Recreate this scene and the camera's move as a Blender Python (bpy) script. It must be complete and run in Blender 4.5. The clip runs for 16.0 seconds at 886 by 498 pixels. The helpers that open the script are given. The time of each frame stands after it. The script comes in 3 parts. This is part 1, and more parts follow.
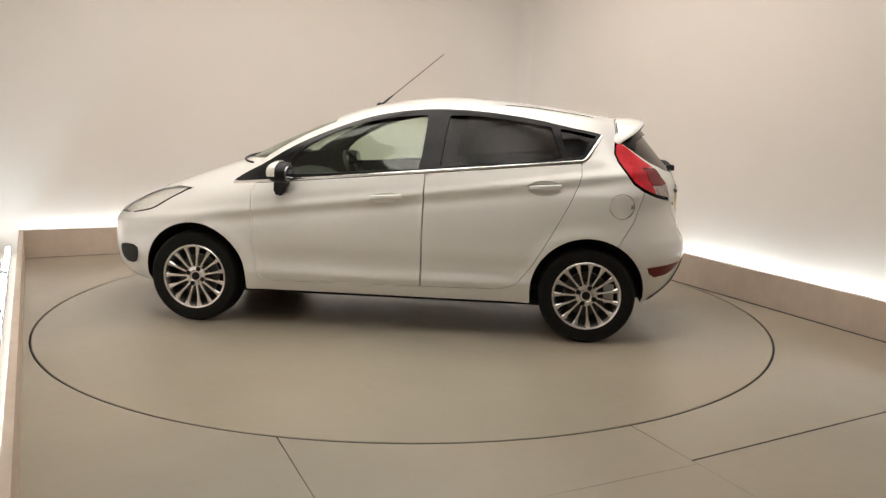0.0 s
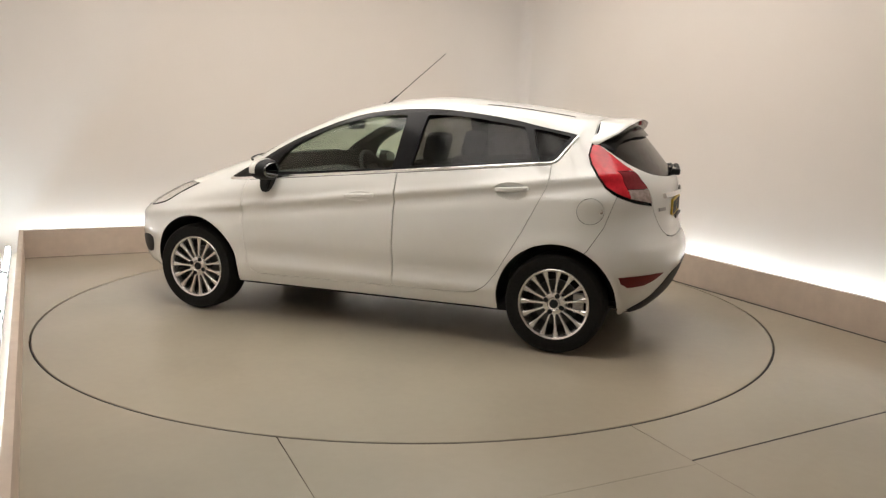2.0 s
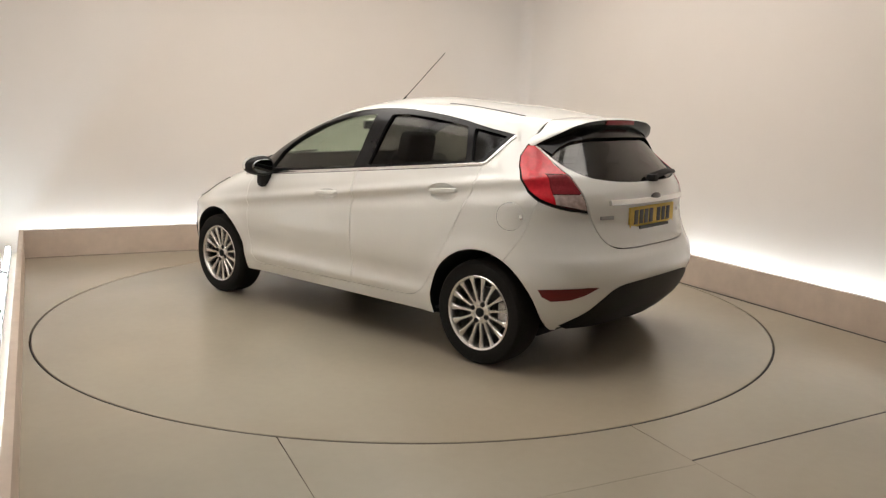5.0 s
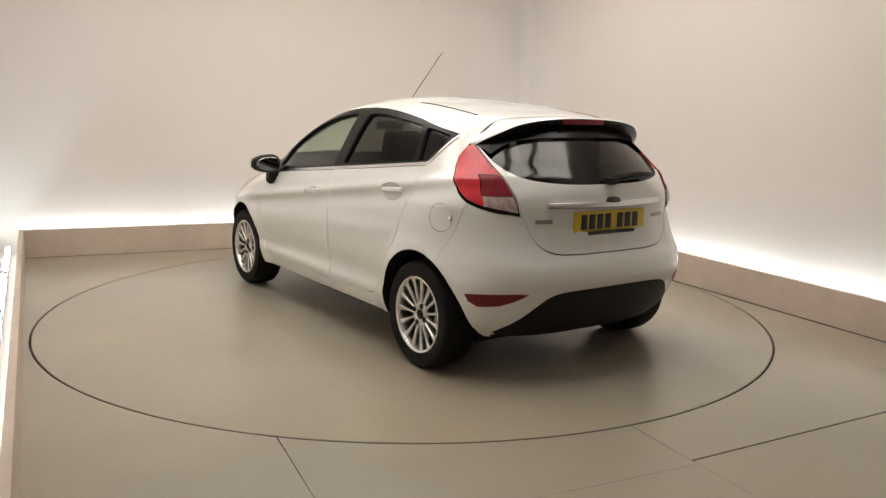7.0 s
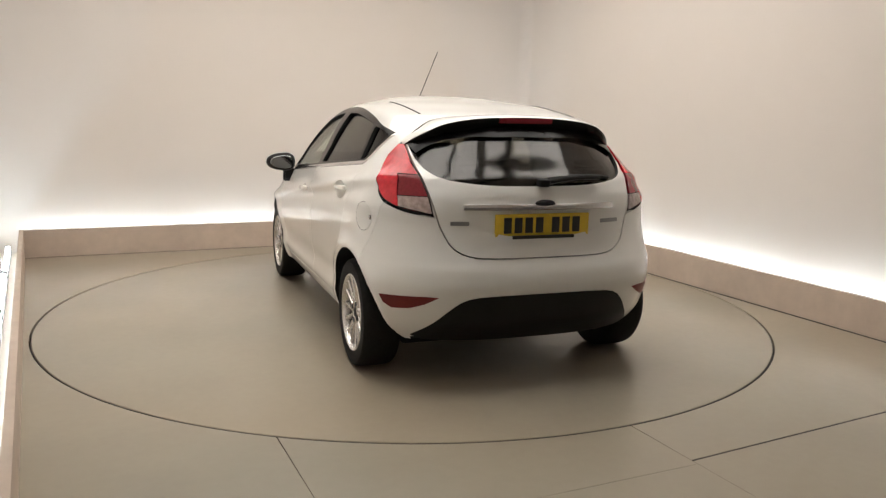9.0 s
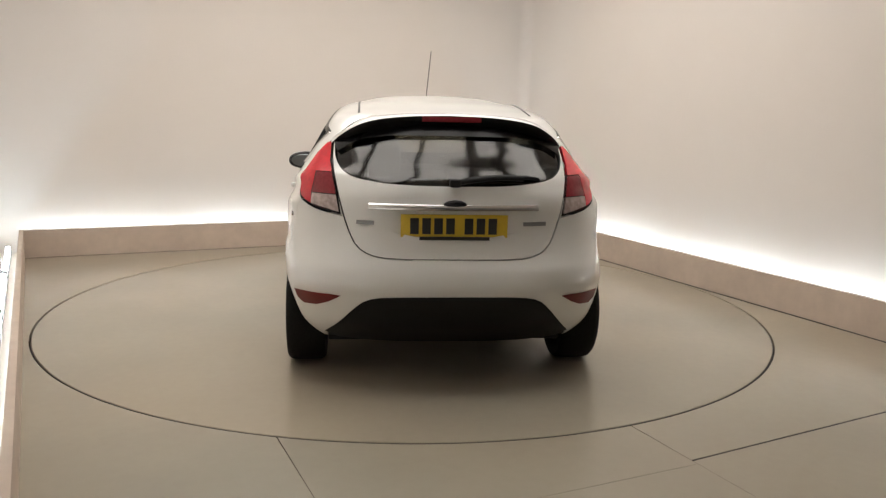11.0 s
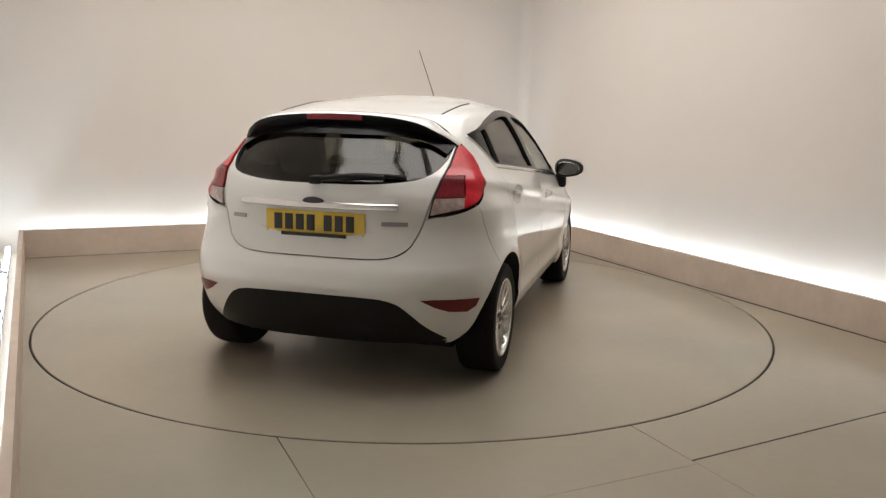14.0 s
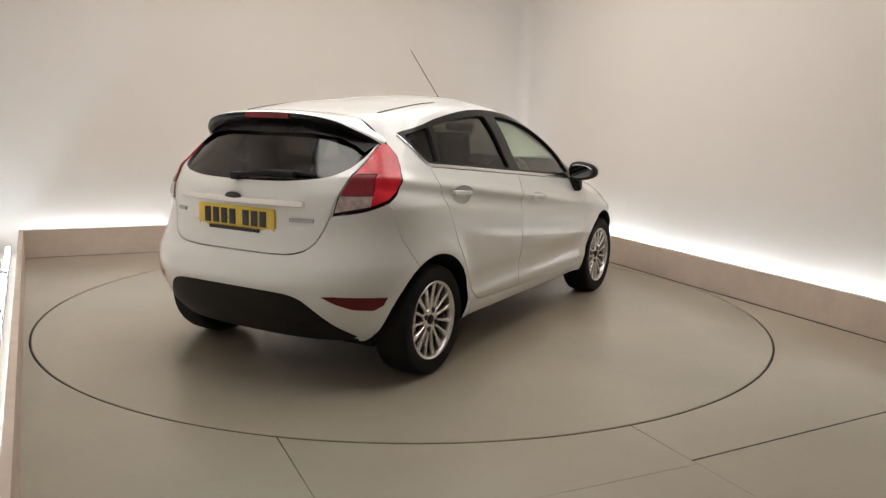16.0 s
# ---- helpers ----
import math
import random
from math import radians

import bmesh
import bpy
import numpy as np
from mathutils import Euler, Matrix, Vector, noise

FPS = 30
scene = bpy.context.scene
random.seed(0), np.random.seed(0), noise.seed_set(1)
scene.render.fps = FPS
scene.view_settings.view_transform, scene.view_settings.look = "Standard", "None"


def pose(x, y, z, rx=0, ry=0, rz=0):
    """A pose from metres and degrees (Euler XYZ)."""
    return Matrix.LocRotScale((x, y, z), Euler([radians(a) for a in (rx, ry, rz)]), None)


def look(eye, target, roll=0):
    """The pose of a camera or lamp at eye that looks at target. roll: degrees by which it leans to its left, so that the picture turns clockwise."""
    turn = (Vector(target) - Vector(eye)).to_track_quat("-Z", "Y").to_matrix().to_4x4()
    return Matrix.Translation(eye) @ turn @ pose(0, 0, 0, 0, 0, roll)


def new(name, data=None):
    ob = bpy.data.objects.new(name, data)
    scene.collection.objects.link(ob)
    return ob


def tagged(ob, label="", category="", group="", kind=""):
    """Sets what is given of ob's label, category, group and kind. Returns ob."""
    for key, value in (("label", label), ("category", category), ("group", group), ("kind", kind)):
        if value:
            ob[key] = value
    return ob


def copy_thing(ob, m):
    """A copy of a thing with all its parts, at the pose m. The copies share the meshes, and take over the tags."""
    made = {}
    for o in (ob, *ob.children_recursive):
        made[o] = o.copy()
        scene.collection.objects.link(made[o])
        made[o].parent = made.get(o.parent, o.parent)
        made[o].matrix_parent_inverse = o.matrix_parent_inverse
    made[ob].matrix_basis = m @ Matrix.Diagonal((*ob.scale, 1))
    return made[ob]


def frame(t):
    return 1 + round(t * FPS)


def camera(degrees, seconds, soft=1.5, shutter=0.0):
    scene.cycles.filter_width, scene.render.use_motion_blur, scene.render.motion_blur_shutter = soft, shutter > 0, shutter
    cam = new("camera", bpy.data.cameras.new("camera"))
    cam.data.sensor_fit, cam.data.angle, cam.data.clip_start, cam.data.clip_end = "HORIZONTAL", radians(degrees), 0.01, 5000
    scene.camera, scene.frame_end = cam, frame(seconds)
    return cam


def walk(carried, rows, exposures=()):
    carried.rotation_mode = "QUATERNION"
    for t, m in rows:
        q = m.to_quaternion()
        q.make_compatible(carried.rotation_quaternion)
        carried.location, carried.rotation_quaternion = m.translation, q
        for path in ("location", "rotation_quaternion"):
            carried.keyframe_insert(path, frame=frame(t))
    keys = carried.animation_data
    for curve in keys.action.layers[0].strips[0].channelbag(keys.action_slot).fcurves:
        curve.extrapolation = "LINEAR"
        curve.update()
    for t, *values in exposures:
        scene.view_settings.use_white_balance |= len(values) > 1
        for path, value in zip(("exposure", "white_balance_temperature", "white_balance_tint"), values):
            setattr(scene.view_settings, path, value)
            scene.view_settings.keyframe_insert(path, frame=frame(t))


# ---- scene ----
cam = camera(58.345, 16.0, soft=1.3)
EYE = (0.0, -5.566, 1.364)
_yaw, _pitch = radians(2.385), radians(9.689)
AIM = (EYE[0] + math.sin(_yaw) * math.cos(_pitch), EYE[1] + math.cos(_yaw) * math.cos(_pitch), EYE[2] - math.sin(_pitch))
VIEW = look(EYE, AIM, roll=1.327)
walk(cam, [(0.0, VIEW), (16.0, VIEW)], exposures=[(0.0, 0.07, 6650, 11), (9.0, 0.05, 6560, 11), (12.5, -0.02, 6480, 11), (16.0, -0.06, 6400, 11)])

# ---- world: a closed indoor studio, next to no light from outside ----
world = bpy.data.worlds.new("world")
scene.world = world
world.use_nodes = True
world.node_tree.nodes["Background"].inputs[0].default_value = (0.9, 0.85, 0.8, 1)
world.node_tree.nodes["Background"].inputs[1].default_value = 0.02

PANEL_POWER = 3.80     # ceiling panels
TUBE_POWER = 37.0     # tubes in the gutter behind the kerb
ROOM = pose(0, 0, 0, 0, 0, 22.7)   # the studio's own axes: u along the back wall, v towards it


# ---- materials ----
def material(name, color, rough=0.5, metal=0.0, spec=0.5, coat=0.0, noise_scale=0.0, vary=0.0, bump=0.0, bump_scale=60.0,
             rough_vary=0.0, emit=None, power=0.0, stain=0.0, stain_scale=1.2, second=None, second_scale=0.8):
    """Principled material with two scales of variation in colour, roughness and relief."""
    m = bpy.data.materials.new(name)
    m.use_nodes = True
    nt = m.node_tree
    b = nt.nodes["Principled BSDF"]
    b.inputs["Base Color"].default_value = (*color, 1)
    b.inputs["Roughness"].default_value = rough
    b.inputs["Metallic"].default_value = metal
    b.inputs["Specular IOR Level"].default_value = spec
    b.inputs["Coat Weight"].default_value = coat
    b.inputs["Coat Roughness"].default_value = 0.035
    if emit:
        b.inputs["Emission Color"].default_value = (*emit, 1)
        b.inputs["Emission Strength"].default_value = power
    tc = nt.nodes.new("ShaderNodeTexCoord")

    def tex(scale, detail=5):
        n = nt.nodes.new("ShaderNodeTexNoise")
        n.inputs["Scale"].default_value = scale
        n.inputs["Detail"].default_value = detail
        nt.links.new(tc.outputs["Object"], n.inputs["Vector"])
        return n

    def ramp(node, lo, hi):
        r = nt.nodes.new("ShaderNodeMapRange")
        r.inputs["From Min"].default_value, r.inputs["From Max"].default_value = 0.3, 0.7
        r.inputs["To Min"].default_value, r.inputs["To Max"].default_value = lo, hi
        nt.links.new(node.outputs["Fac"], r.inputs["Value"])
        return r.outputs["Result"]

    if vary or stain:
        fine, broad = tex(noise_scale or 25.0), tex(stain_scale, 3)
        mul = nt.nodes.new("ShaderNodeMath")
        mul.operation = "MULTIPLY"
        nt.links.new(ramp(fine, 1 - vary, 1 + vary), mul.inputs[0])
        nt.links.new(ramp(broad, 1 - stain, 1 + stain), mul.inputs[1])
        mix = nt.nodes.new("ShaderNodeVectorMath")
        mix.operation = "SCALE"
        mix.inputs[0].default_value = color
        if second:
            blend = nt.nodes.new("ShaderNodeMix")
            blend.data_type = "RGBA"
            blend.inputs[6].default_value, blend.inputs[7].default_value = (*color, 1), (*second, 1)
            nt.links.new(ramp(tex(second_scale, 1), 0.0, 1.0), blend.inputs[0])
            nt.links.new(blend.outputs[2], mix.inputs[0])
        nt.links.new(mul.outputs[0], mix.inputs["Scale"])
        nt.links.new(mix.outputs[0], b.inputs["Base Color"])
    if rough_vary:
        nt.links.new(ramp(tex(6.0), rough - rough_vary, rough + rough_vary), b.inputs["Roughness"])
    if bump:
        bp = nt.nodes.new("ShaderNodeBump")
        bp.inputs["Strength"].default_value = bump
        bp.inputs["Distance"].default_value = 0.002
        nt.links.new(tex(bump_scale).outputs["Fac"], bp.inputs["Height"])
        nt.links.new(bp.outputs[0], b.inputs["Normal"])
    return m


def glass_material(name, tint, gloss_rough=0.01, base=0.03):
    """Thin pane: tinted see-through, more mirror-like at a slant."""
    m = bpy.data.materials.new(name)
    m.use_nodes = True
    nt = m.node_tree
    nt.nodes.clear()
    out, mix = nt.nodes.new("ShaderNodeOutputMaterial"), nt.nodes.new("ShaderNodeMixShader")
    clear, gloss, lw = nt.nodes.new("ShaderNodeBsdfTransparent"), nt.nodes.new("ShaderNodeBsdfGlossy"), nt.nodes.new("ShaderNodeLayerWeight")
    clear.inputs["Color"].default_value = (*tint, 1)
    gloss.inputs["Roughness"].default_value = gloss_rough
    gloss.inputs["Color"].default_value = (0.95, 0.95, 0.95, 1)
    power, scale = nt.nodes.new("ShaderNodeMath"), nt.nodes.new("ShaderNodeMath")
    power.operation, scale.operation = "POWER", "MULTIPLY_ADD"
    power.inputs[1].default_value, scale.inputs[1].default_value, scale.inputs[2].default_value = 4.0, 0.55, base
    lw.inputs["Blend"].default_value = 0.5
    nt.links.new(lw.outputs["Facing"], power.inputs[0])
    nt.links.new(power.outputs[0], scale.inputs[0])
    nt.links.new(scale.outputs[0], mix.inputs[0])
    nt.links.new(clear.outputs[0], mix.inputs[1])
    nt.links.new(gloss.outputs[0], mix.inputs[2])
    nt.links.new(mix.outputs[0], out.inputs[0])
    return m


M_PAINT = material("white_car_paint", (0.78, 0.777, 0.748), 0.35, spec=0.5, coat=1.0, vary=0.01, noise_scale=4.0, rough_vary=0.03)
M_TRIM = material("black_trim", (0.008, 0.008, 0.0085), 0.5, spec=0.22, vary=0.15, noise_scale=90, bump=0.12, bump_scale=400)
M_GLOSS_BLACK = material("gloss_black_trim", (0.009, 0.009, 0.010), 0.22, spec=0.18, vary=0.1, noise_scale=30)
M_CABIN = material("dark_cabin_cloth", (0.022, 0.022, 0.024), 0.85, vary=0.25, noise_scale=140, bump=0.3, bump_scale=300)
M_CHROME = material("chrome", (0.80, 0.80, 0.80), 0.12, metal=1.0, vary=0.02, noise_scale=40)
M_ALLOY = material("silver_alloy", (0.70, 0.69, 0.67), 0.27, metal=0.85, vary=0.04, noise_scale=50)
M_DARK_METAL = material("dark_brake_metal", (0.06, 0.055, 0.05), 0.5, metal=0.6, vary=0.2, noise_scale=40)
M_CALIPER = material("pale_cast_metal", (0.55, 0.54, 0.52), 0.4, metal=0.3, vary=0.2, noise_scale=60)
M_TYRE = material("tyre_rubber", (0.010, 0.0095, 0.009), 0.75, spec=0.18, vary=0.2, noise_scale=60, bump=0.25, bump_scale=180)
M_RED = material("red_lamp_lens", (0.58, 0.016, 0.030), 0.22, coat=0.15, vary=0.14, noise_scale=40, stain=0.12, stain_scale=9.0)
M_RED_DARK = material("deep_red_lamp_lens", (0.20, 0.018, 0.026), 0.25, spec=0.3, coat=0.1, vary=0.15, noise_scale=70)
M_CLEAR = material("clear_lamp_lens", (0.44, 0.35, 0.33), 0.2, coat=0.4, vary=0.25, noise_scale=45)
M_HEADLAMP = material("headlamp_reflector", (0.82, 0.81, 0.79), 0.3, vary=0.15, noise_scale=24)
M_REFLECTOR = material("red_reflector", (0.15, 0.012, 0.012), 0.35, spec=0.3, vary=0.15, noise_scale=150)
M_PLATE = material("yellow_plate", (0.72, 0.50, 0.045), 0.4, vary=0.05, noise_scale=30)
M_INK = material("black_print", (0.02, 0.02, 0.02), 0.5)
M_BADGE = material("badge_dark", (0.012, 0.013, 0.018), 0.15, coat=0.5)
M_GREY_MARK = material("badge_grey", (0.32, 0.32, 0.32), 0.3, metal=0.6)
M_GLASS = glass_material("green_tinted_glass", (0.86, 0.91, 0.86))
M_QUARTER = glass_material("dark_quarter_glass", (0.20, 0.20, 0.20), 0.12, 0.015)
M_LENS = glass_material("lamp_lens_plastic", (0.95, 0.95, 0.94))
M_PRIVACY = glass_material("privacy_glass", (0.42, 0.41, 0.405), 0.12, 0.015)
M_REAR_GLASS = glass_material("tailgate_glass", (0.38, 0.352, 0.328), 0.10, 0.05)
M_MIRROR = material("mirror_glass", (0.20, 0.21, 0.215), 0.03, metal=1.0)
M_FLOOR = material("beige_painted_floor", (0.325, 0.296, 0.236), 0.26, spec=0.5, vary=0.015, noise_scale=18, stain=0.08,
                   stain_scale=0.7, bump=0.05, bump_scale=90, second=(0.345, 0.292, 0.220), second_scale=0.45)
M_KERB = material("beige_kerb_paint", (0.53, 0.432, 0.352), 0.6, vary=0.04, noise_scale=14, stain=0.08, stain_scale=3.0)
M_WALL = material("warm_white_wall", (0.68, 0.622, 0.570), 0.85, vary=0.006, noise_scale=3.0, stain=0.012, stain_scale=0.5)
M_CEIL = material("ceiling_white", (0.78, 0.72, 0.66), 0.9, vary=0.01, noise_scale=5)
M_DARK = material("dark_gap", (0.02, 0.017, 0.014), 0.9, vary=0.2, noise_scale=30)
M_PANEL = material("lit_diffuser", (0.9, 0.9, 0.9), 0.5, emit=(1.0, 0.95, 0.885), power=PANEL_POWER)
M_TUBE = material("lit_tube", (0.9, 0.9, 0.9), 0.5, emit=(0.66, 0.85, 1.0), power=TUBE_POWER)
M_UNSEEN_GREY = material("unseen_grey_wall", (0.40, 0.37, 0.34), 0.8, vary=0.05, noise_scale=4, stain=0.1, stain_scale=0.8)
M_SEAL = material("dirty_brown_joint", (0.035, 0.028, 0.021), 0.8, vary=0.35, noise_scale=9, stain=0.3, stain_scale=2.0)
M_BEAM = material("brown_steel", (0.10, 0.075, 0.055), 0.6, metal=0.2, vary=0.1, noise_scale=12)
M_BAR = material("grey_steel", (0.30, 0.28, 0.26), 0.5, metal=0.3, vary=0.05, noise_scale=20)


# ---- mesh helpers ----
def to_mesh(name, data, mats):
    """A mesh from a bmesh or a mesh, with its materials."""
    if isinstance(data, bmesh.types.BMesh):
        me = bpy.data.meshes.new(name)
        data.to_mesh(me)
        data.free()
    else:
        me = data
        me.name = name
    index = [p.material_index for p in me.polygons]
    me.materials.clear()
    for m in (mats if isinstance(mats, (list, tuple)) else [mats]):
        me.materials.append(m)
    if len(me.materials) > 1:
        me.polygons.foreach_set("material_index", [min(i, len(me.materials) - 1) for i in index])
    return me


def smooth(me, angle=32):
    me.polygons.foreach_set("use_smooth", [True] * len(me.polygons))
    me.set_sharp_from_angle(angle=radians(angle))


def part(name, data, mats, parent=None, label="", angle=32):
    ob = new(name, to_mesh(name, data, mats))
    smooth(ob.data, angle)
    if parent:
        ob.parent = parent
    if label:
        ob["label"] = label
    return ob


def box_bm(x0, x1, y0, y1, z0, z1, bevel=0.0, seg=2, m=None):
    bm = bmesh.new()
    bmesh.ops.create_cube(bm, size=1.0)
    for v in bm.verts:
        v.co = Vector(((x0 + x1) / 2 + v.co.x * (x1 - x0), (y0 + y1) / 2 + v.co.y * (y1 - y0), (z0 + z1) / 2 + v.co.z * (z1 - z0)))
    if bevel:
        bmesh.ops.bevel(bm, geom=bm.edges[:], offset=bevel, segments=seg, profile=0.6, affect="EDGES")
    if m:
        bm.transform(m)
    return bm


def prism_bm(poly, axis, a, b):
    """A polygon pushed along an axis from a to b: axis y takes (x, z), axis x takes (y, z), axis z takes (x, y)."""
    bm = bmesh.new()
    put = {"y": lambda p, d: (p[0], d, p[1]), "x": lambda p, d: (d, p[0], p[1]), "z": lambda p, d: (p[0], p[1], d)}[axis]
    lo, hi = [bm.verts.new(put(p, a)) for p in poly], [bm.verts.new(put(p, b)) for p in poly]
    bm.faces.new(lo)
    bm.faces.new(hi[::-1])
    n = len(poly)
    for i in range(n):
        bm.faces.new((lo[i], hi[i], hi[(i + 1) % n], lo[(i + 1) % n]))
    bmesh.ops.recalc_face_normals(bm, faces=bm.faces[:])
    return bm


def lathe_bm(profile, seg=48, axis="y"):
    """A closed profile of (radius, along) turned about an axis."""
    bm = bmesh.new()
    rings = []
    for k in range(seg):
        a = 2 * math.pi * k / seg
        rings.append([bm.verts.new((r * math.cos(a), d, r * math.sin(a))) for r, d in profile])
    n = len(profile)
    for k in range(seg):
        A, B = rings[k], rings[(k + 1) % seg]
        for i in range(n):
            j = (i + 1) % n
            bm.faces.new((A[i], A[j], B[j], B[i]))
    bmesh.ops.remove_doubles(bm, verts=bm.verts[:], dist=1e-6)
    bmesh.ops.recalc_face_normals(bm, faces=bm.faces[:])
    if axis == "z":
        bm.transform(pose(0, 0, 0, 90))
    return bm


def join_bm(*bms):
    out = bmesh.new()
    for b in bms:
        me = bpy.data.meshes.new("tmp")
        b.to_mesh(me)
        b.free()
        out.from_mesh(me)
        bpy.data.meshes.remove(me)
    return out


def chaikin(poly, times=2):
    """Rounds a closed polygon's corners."""
    for _ in range(times):
        n, q = len(poly), []
        for i in range(n):
            a, b = poly[i], poly[(i + 1) % n]
            q += [(0.75 * a[0] + 0.25 * b[0], 0.75 * a[1] + 0.25 * b[1]), (0.25 * a[0] + 0.75 * b[0], 0.25 * a[1] + 0.75 * b[1])]
        poly = q
    return poly


def grow(poly, g):
    """A closed polygon moved outwards by g."""
    area = sum(poly[i][0] * poly[(i + 1) % len(poly)][1] - poly[(i + 1) % len(poly)][0] * poly[i][1] for i in range(len(poly)))
    s, out, n = (1 if area > 0 else -1), [], len(poly)
    for i in range(n):
        p, a, b = Vector(poly[i]), Vector(poly[i - 1]), Vector(poly[(i + 1) % n])
        d1, d2 = (p - a).normalized(), (b - p).normalized()
        n1, n2 = Vector((d1.y, -d1.x)) * s, Vector((d2.y, -d2.x)) * s
        m = (n1 + n2)
        m = m / max(0.4, m.length_squared / 2) if m.length > 1e-6 else n1
        out.append(tuple(p + m * g))
    return out


def boolean(a, b, op, index=1):
    """The mesh a with the mesh or bmesh b cut away (DIFFERENCE) or in common (INTERSECT). Leaves a as it is."""
    if isinstance(b, bmesh.types.BMesh):
        me = bpy.data.meshes.new("cutter")
        b.to_mesh(me)
        b.free()
        b = me
    b.polygons.foreach_set("material_index", [index] * len(b.polygons))
    if len(b.materials) < 2:
        for _ in range(2):
            b.materials.append(None)
    while len(a.materials) < 2:
        a.materials.append(None)
    oa, ob = new("solid", a), new("cutter", b)
    mod = oa.modifiers.new("cut", "BOOLEAN")
    mod.operation, mod.solver, mod.object = op, "EXACT", ob
    res = bpy.data.meshes.new_from_object(oa.evaluated_get(bpy.context.evaluated_depsgraph_get()))
    bpy.data.objects.remove(oa)
    bpy.data.objects.remove(ob)
    return res


def mesh_of(bm):
    me = bpy.data.meshes.new("solid")
    bm.to_mesh(me)
    bm.free()
    return me


def half(me, keep):
    """The pieces of a mesh that lie on one side of the car (keep: 1 left, -1 right)."""
    bm = bmesh.new()
    bm.from_mesh(me)
    bmesh.ops.delete(bm, geom=[f for f in bm.faces if f.calc_center_median().y * keep < 0], context="FACES")
    return bm


def hermite(points):
    """A smooth, never overshooting curve through (a, value) points."""
    xs, ys = np.array([p[0] for p in points], float), np.array([p[1] for p in points], float)
    d = np.diff(ys) / np.diff(xs)
    m = np.concatenate([[d[0]], np.where(d[:-1] * d[1:] > 0, 2 * d[:-1] * d[1:] / np.where(d[:-1] + d[1:] == 0, 1, d[:-1] + d[1:]), 0), [d[-1]]])

    def at(x):
        x = np.clip(x, xs[0], xs[-1])
        i = np.clip(np.searchsorted(xs, x) - 1, 0, len(xs) - 2)
        h = xs[i + 1] - xs[i]
        t = (x - xs[i]) / h
        return (ys[i] * (1 + 2 * t) * (1 - t) ** 2 + m[i] * h * t * (1 - t) ** 2 + ys[i + 1] * t * t * (3 - 2 * t) + m[i + 1] * h * t * t * (t - 1))
    return at


# ---- the studio ----
def room_prism(name, poly, z0, z1, mat, label, cat="", kind="structure", angle=32):
    bm = prism_bm(poly, "z", z0, z1)
    bm.transform(ROOM)
    ob = part(name, bm, mat, None, label, angle)
    return tagged(ob, label, cat, "", kind)


R_DISC, BACK, EAST, SOUTH, KERB_H, GUT, TALL = 2.421, 2.78, 2.47, -8.0, 0.251, 0.18, 3.4


def west(v):
    """The inner face of the west kerb, which stands a little askew."""
    return -2.466 - 0.040 * v


def arc(a0, a1, r, n=48):
    return [(r * math.cos(radians(a0 + (a1 - a0) * i / n)), r * math.sin(radians(a0 + (a1 - a0) * i / n))) for i in range(n + 1)]


def build_floor():
    slab = room_prism("floor", [(west(SOUTH) - 0.5, SOUTH), (EAST + 0.5, SOUTH), (EAST + 0.5, BACK + 0.5), (west(BACK) - 0.5, BACK + 0.5)], -0.20, -0.03,
                      M_DARK, "dark slab under the painted floor plates", "floor")
    g, f, r = 0.0055, 0.0009, R_DISC + 0.014
    a1 = math.degrees(math.atan2(math.sqrt(r * r - 1.425 ** 2), -1.425))
    au = math.degrees(math.acos(0.07 / r))
    plates = [
        [(west(SOUTH), SOUTH), (-1.425 - f, SOUTH)] + arc(-a1 - 0.03, -360 + a1, r, 80) + [(-1.425, BACK - 0.015), (west(BACK), BACK - 0.015)],
        [(-1.425 + f, -2.86 + f), (0.07 - f, -2.86 + f)] + arc(-au - 0.07, -a1 + 0.1, r),
        [(0.07 + f, -2.826 + g), (EAST - 0.017, -2.689 + g), (EAST - 0.017, 0.0)] + arc(0, -au + 0.07, r),
        [(EAST - 0.017, 0.003), (EAST - 0.017, BACK - 0.015), (-1.425, BACK - 0.015)] + arc(a1, 0.08, r, 80),
        [(-1.425 + f, SOUTH), (0.07 - f, SOUTH), (0.07 - f, -2.86 - f), (-1.425 + f, -2.86 - f)],
        [(0.07 + f, SOUTH), (EAST - 0.017, SOUTH), (EAST - 0.017, -2.689 - g), (0.07 + f, -2.826 - g)],
    ]
    for p in plates:
        bm = prism_bm(p, "z", -0.03, 0.0)
        bm.transform(ROOM)
        part("floor_plate", bm, M_FLOOR, slab)
    bm = prism_bm([(0.075, -2.826 - g), (EAST - 0.02, -2.689 - g), (EAST - 0.02, -2.689 + g), (0.075, -2.826 + g)], "z", -0.03, -0.0008)
    bm.transform(ROOM)
    part("floor_joint", bm, M_SEAL, slab, "dark dirty floor joint")


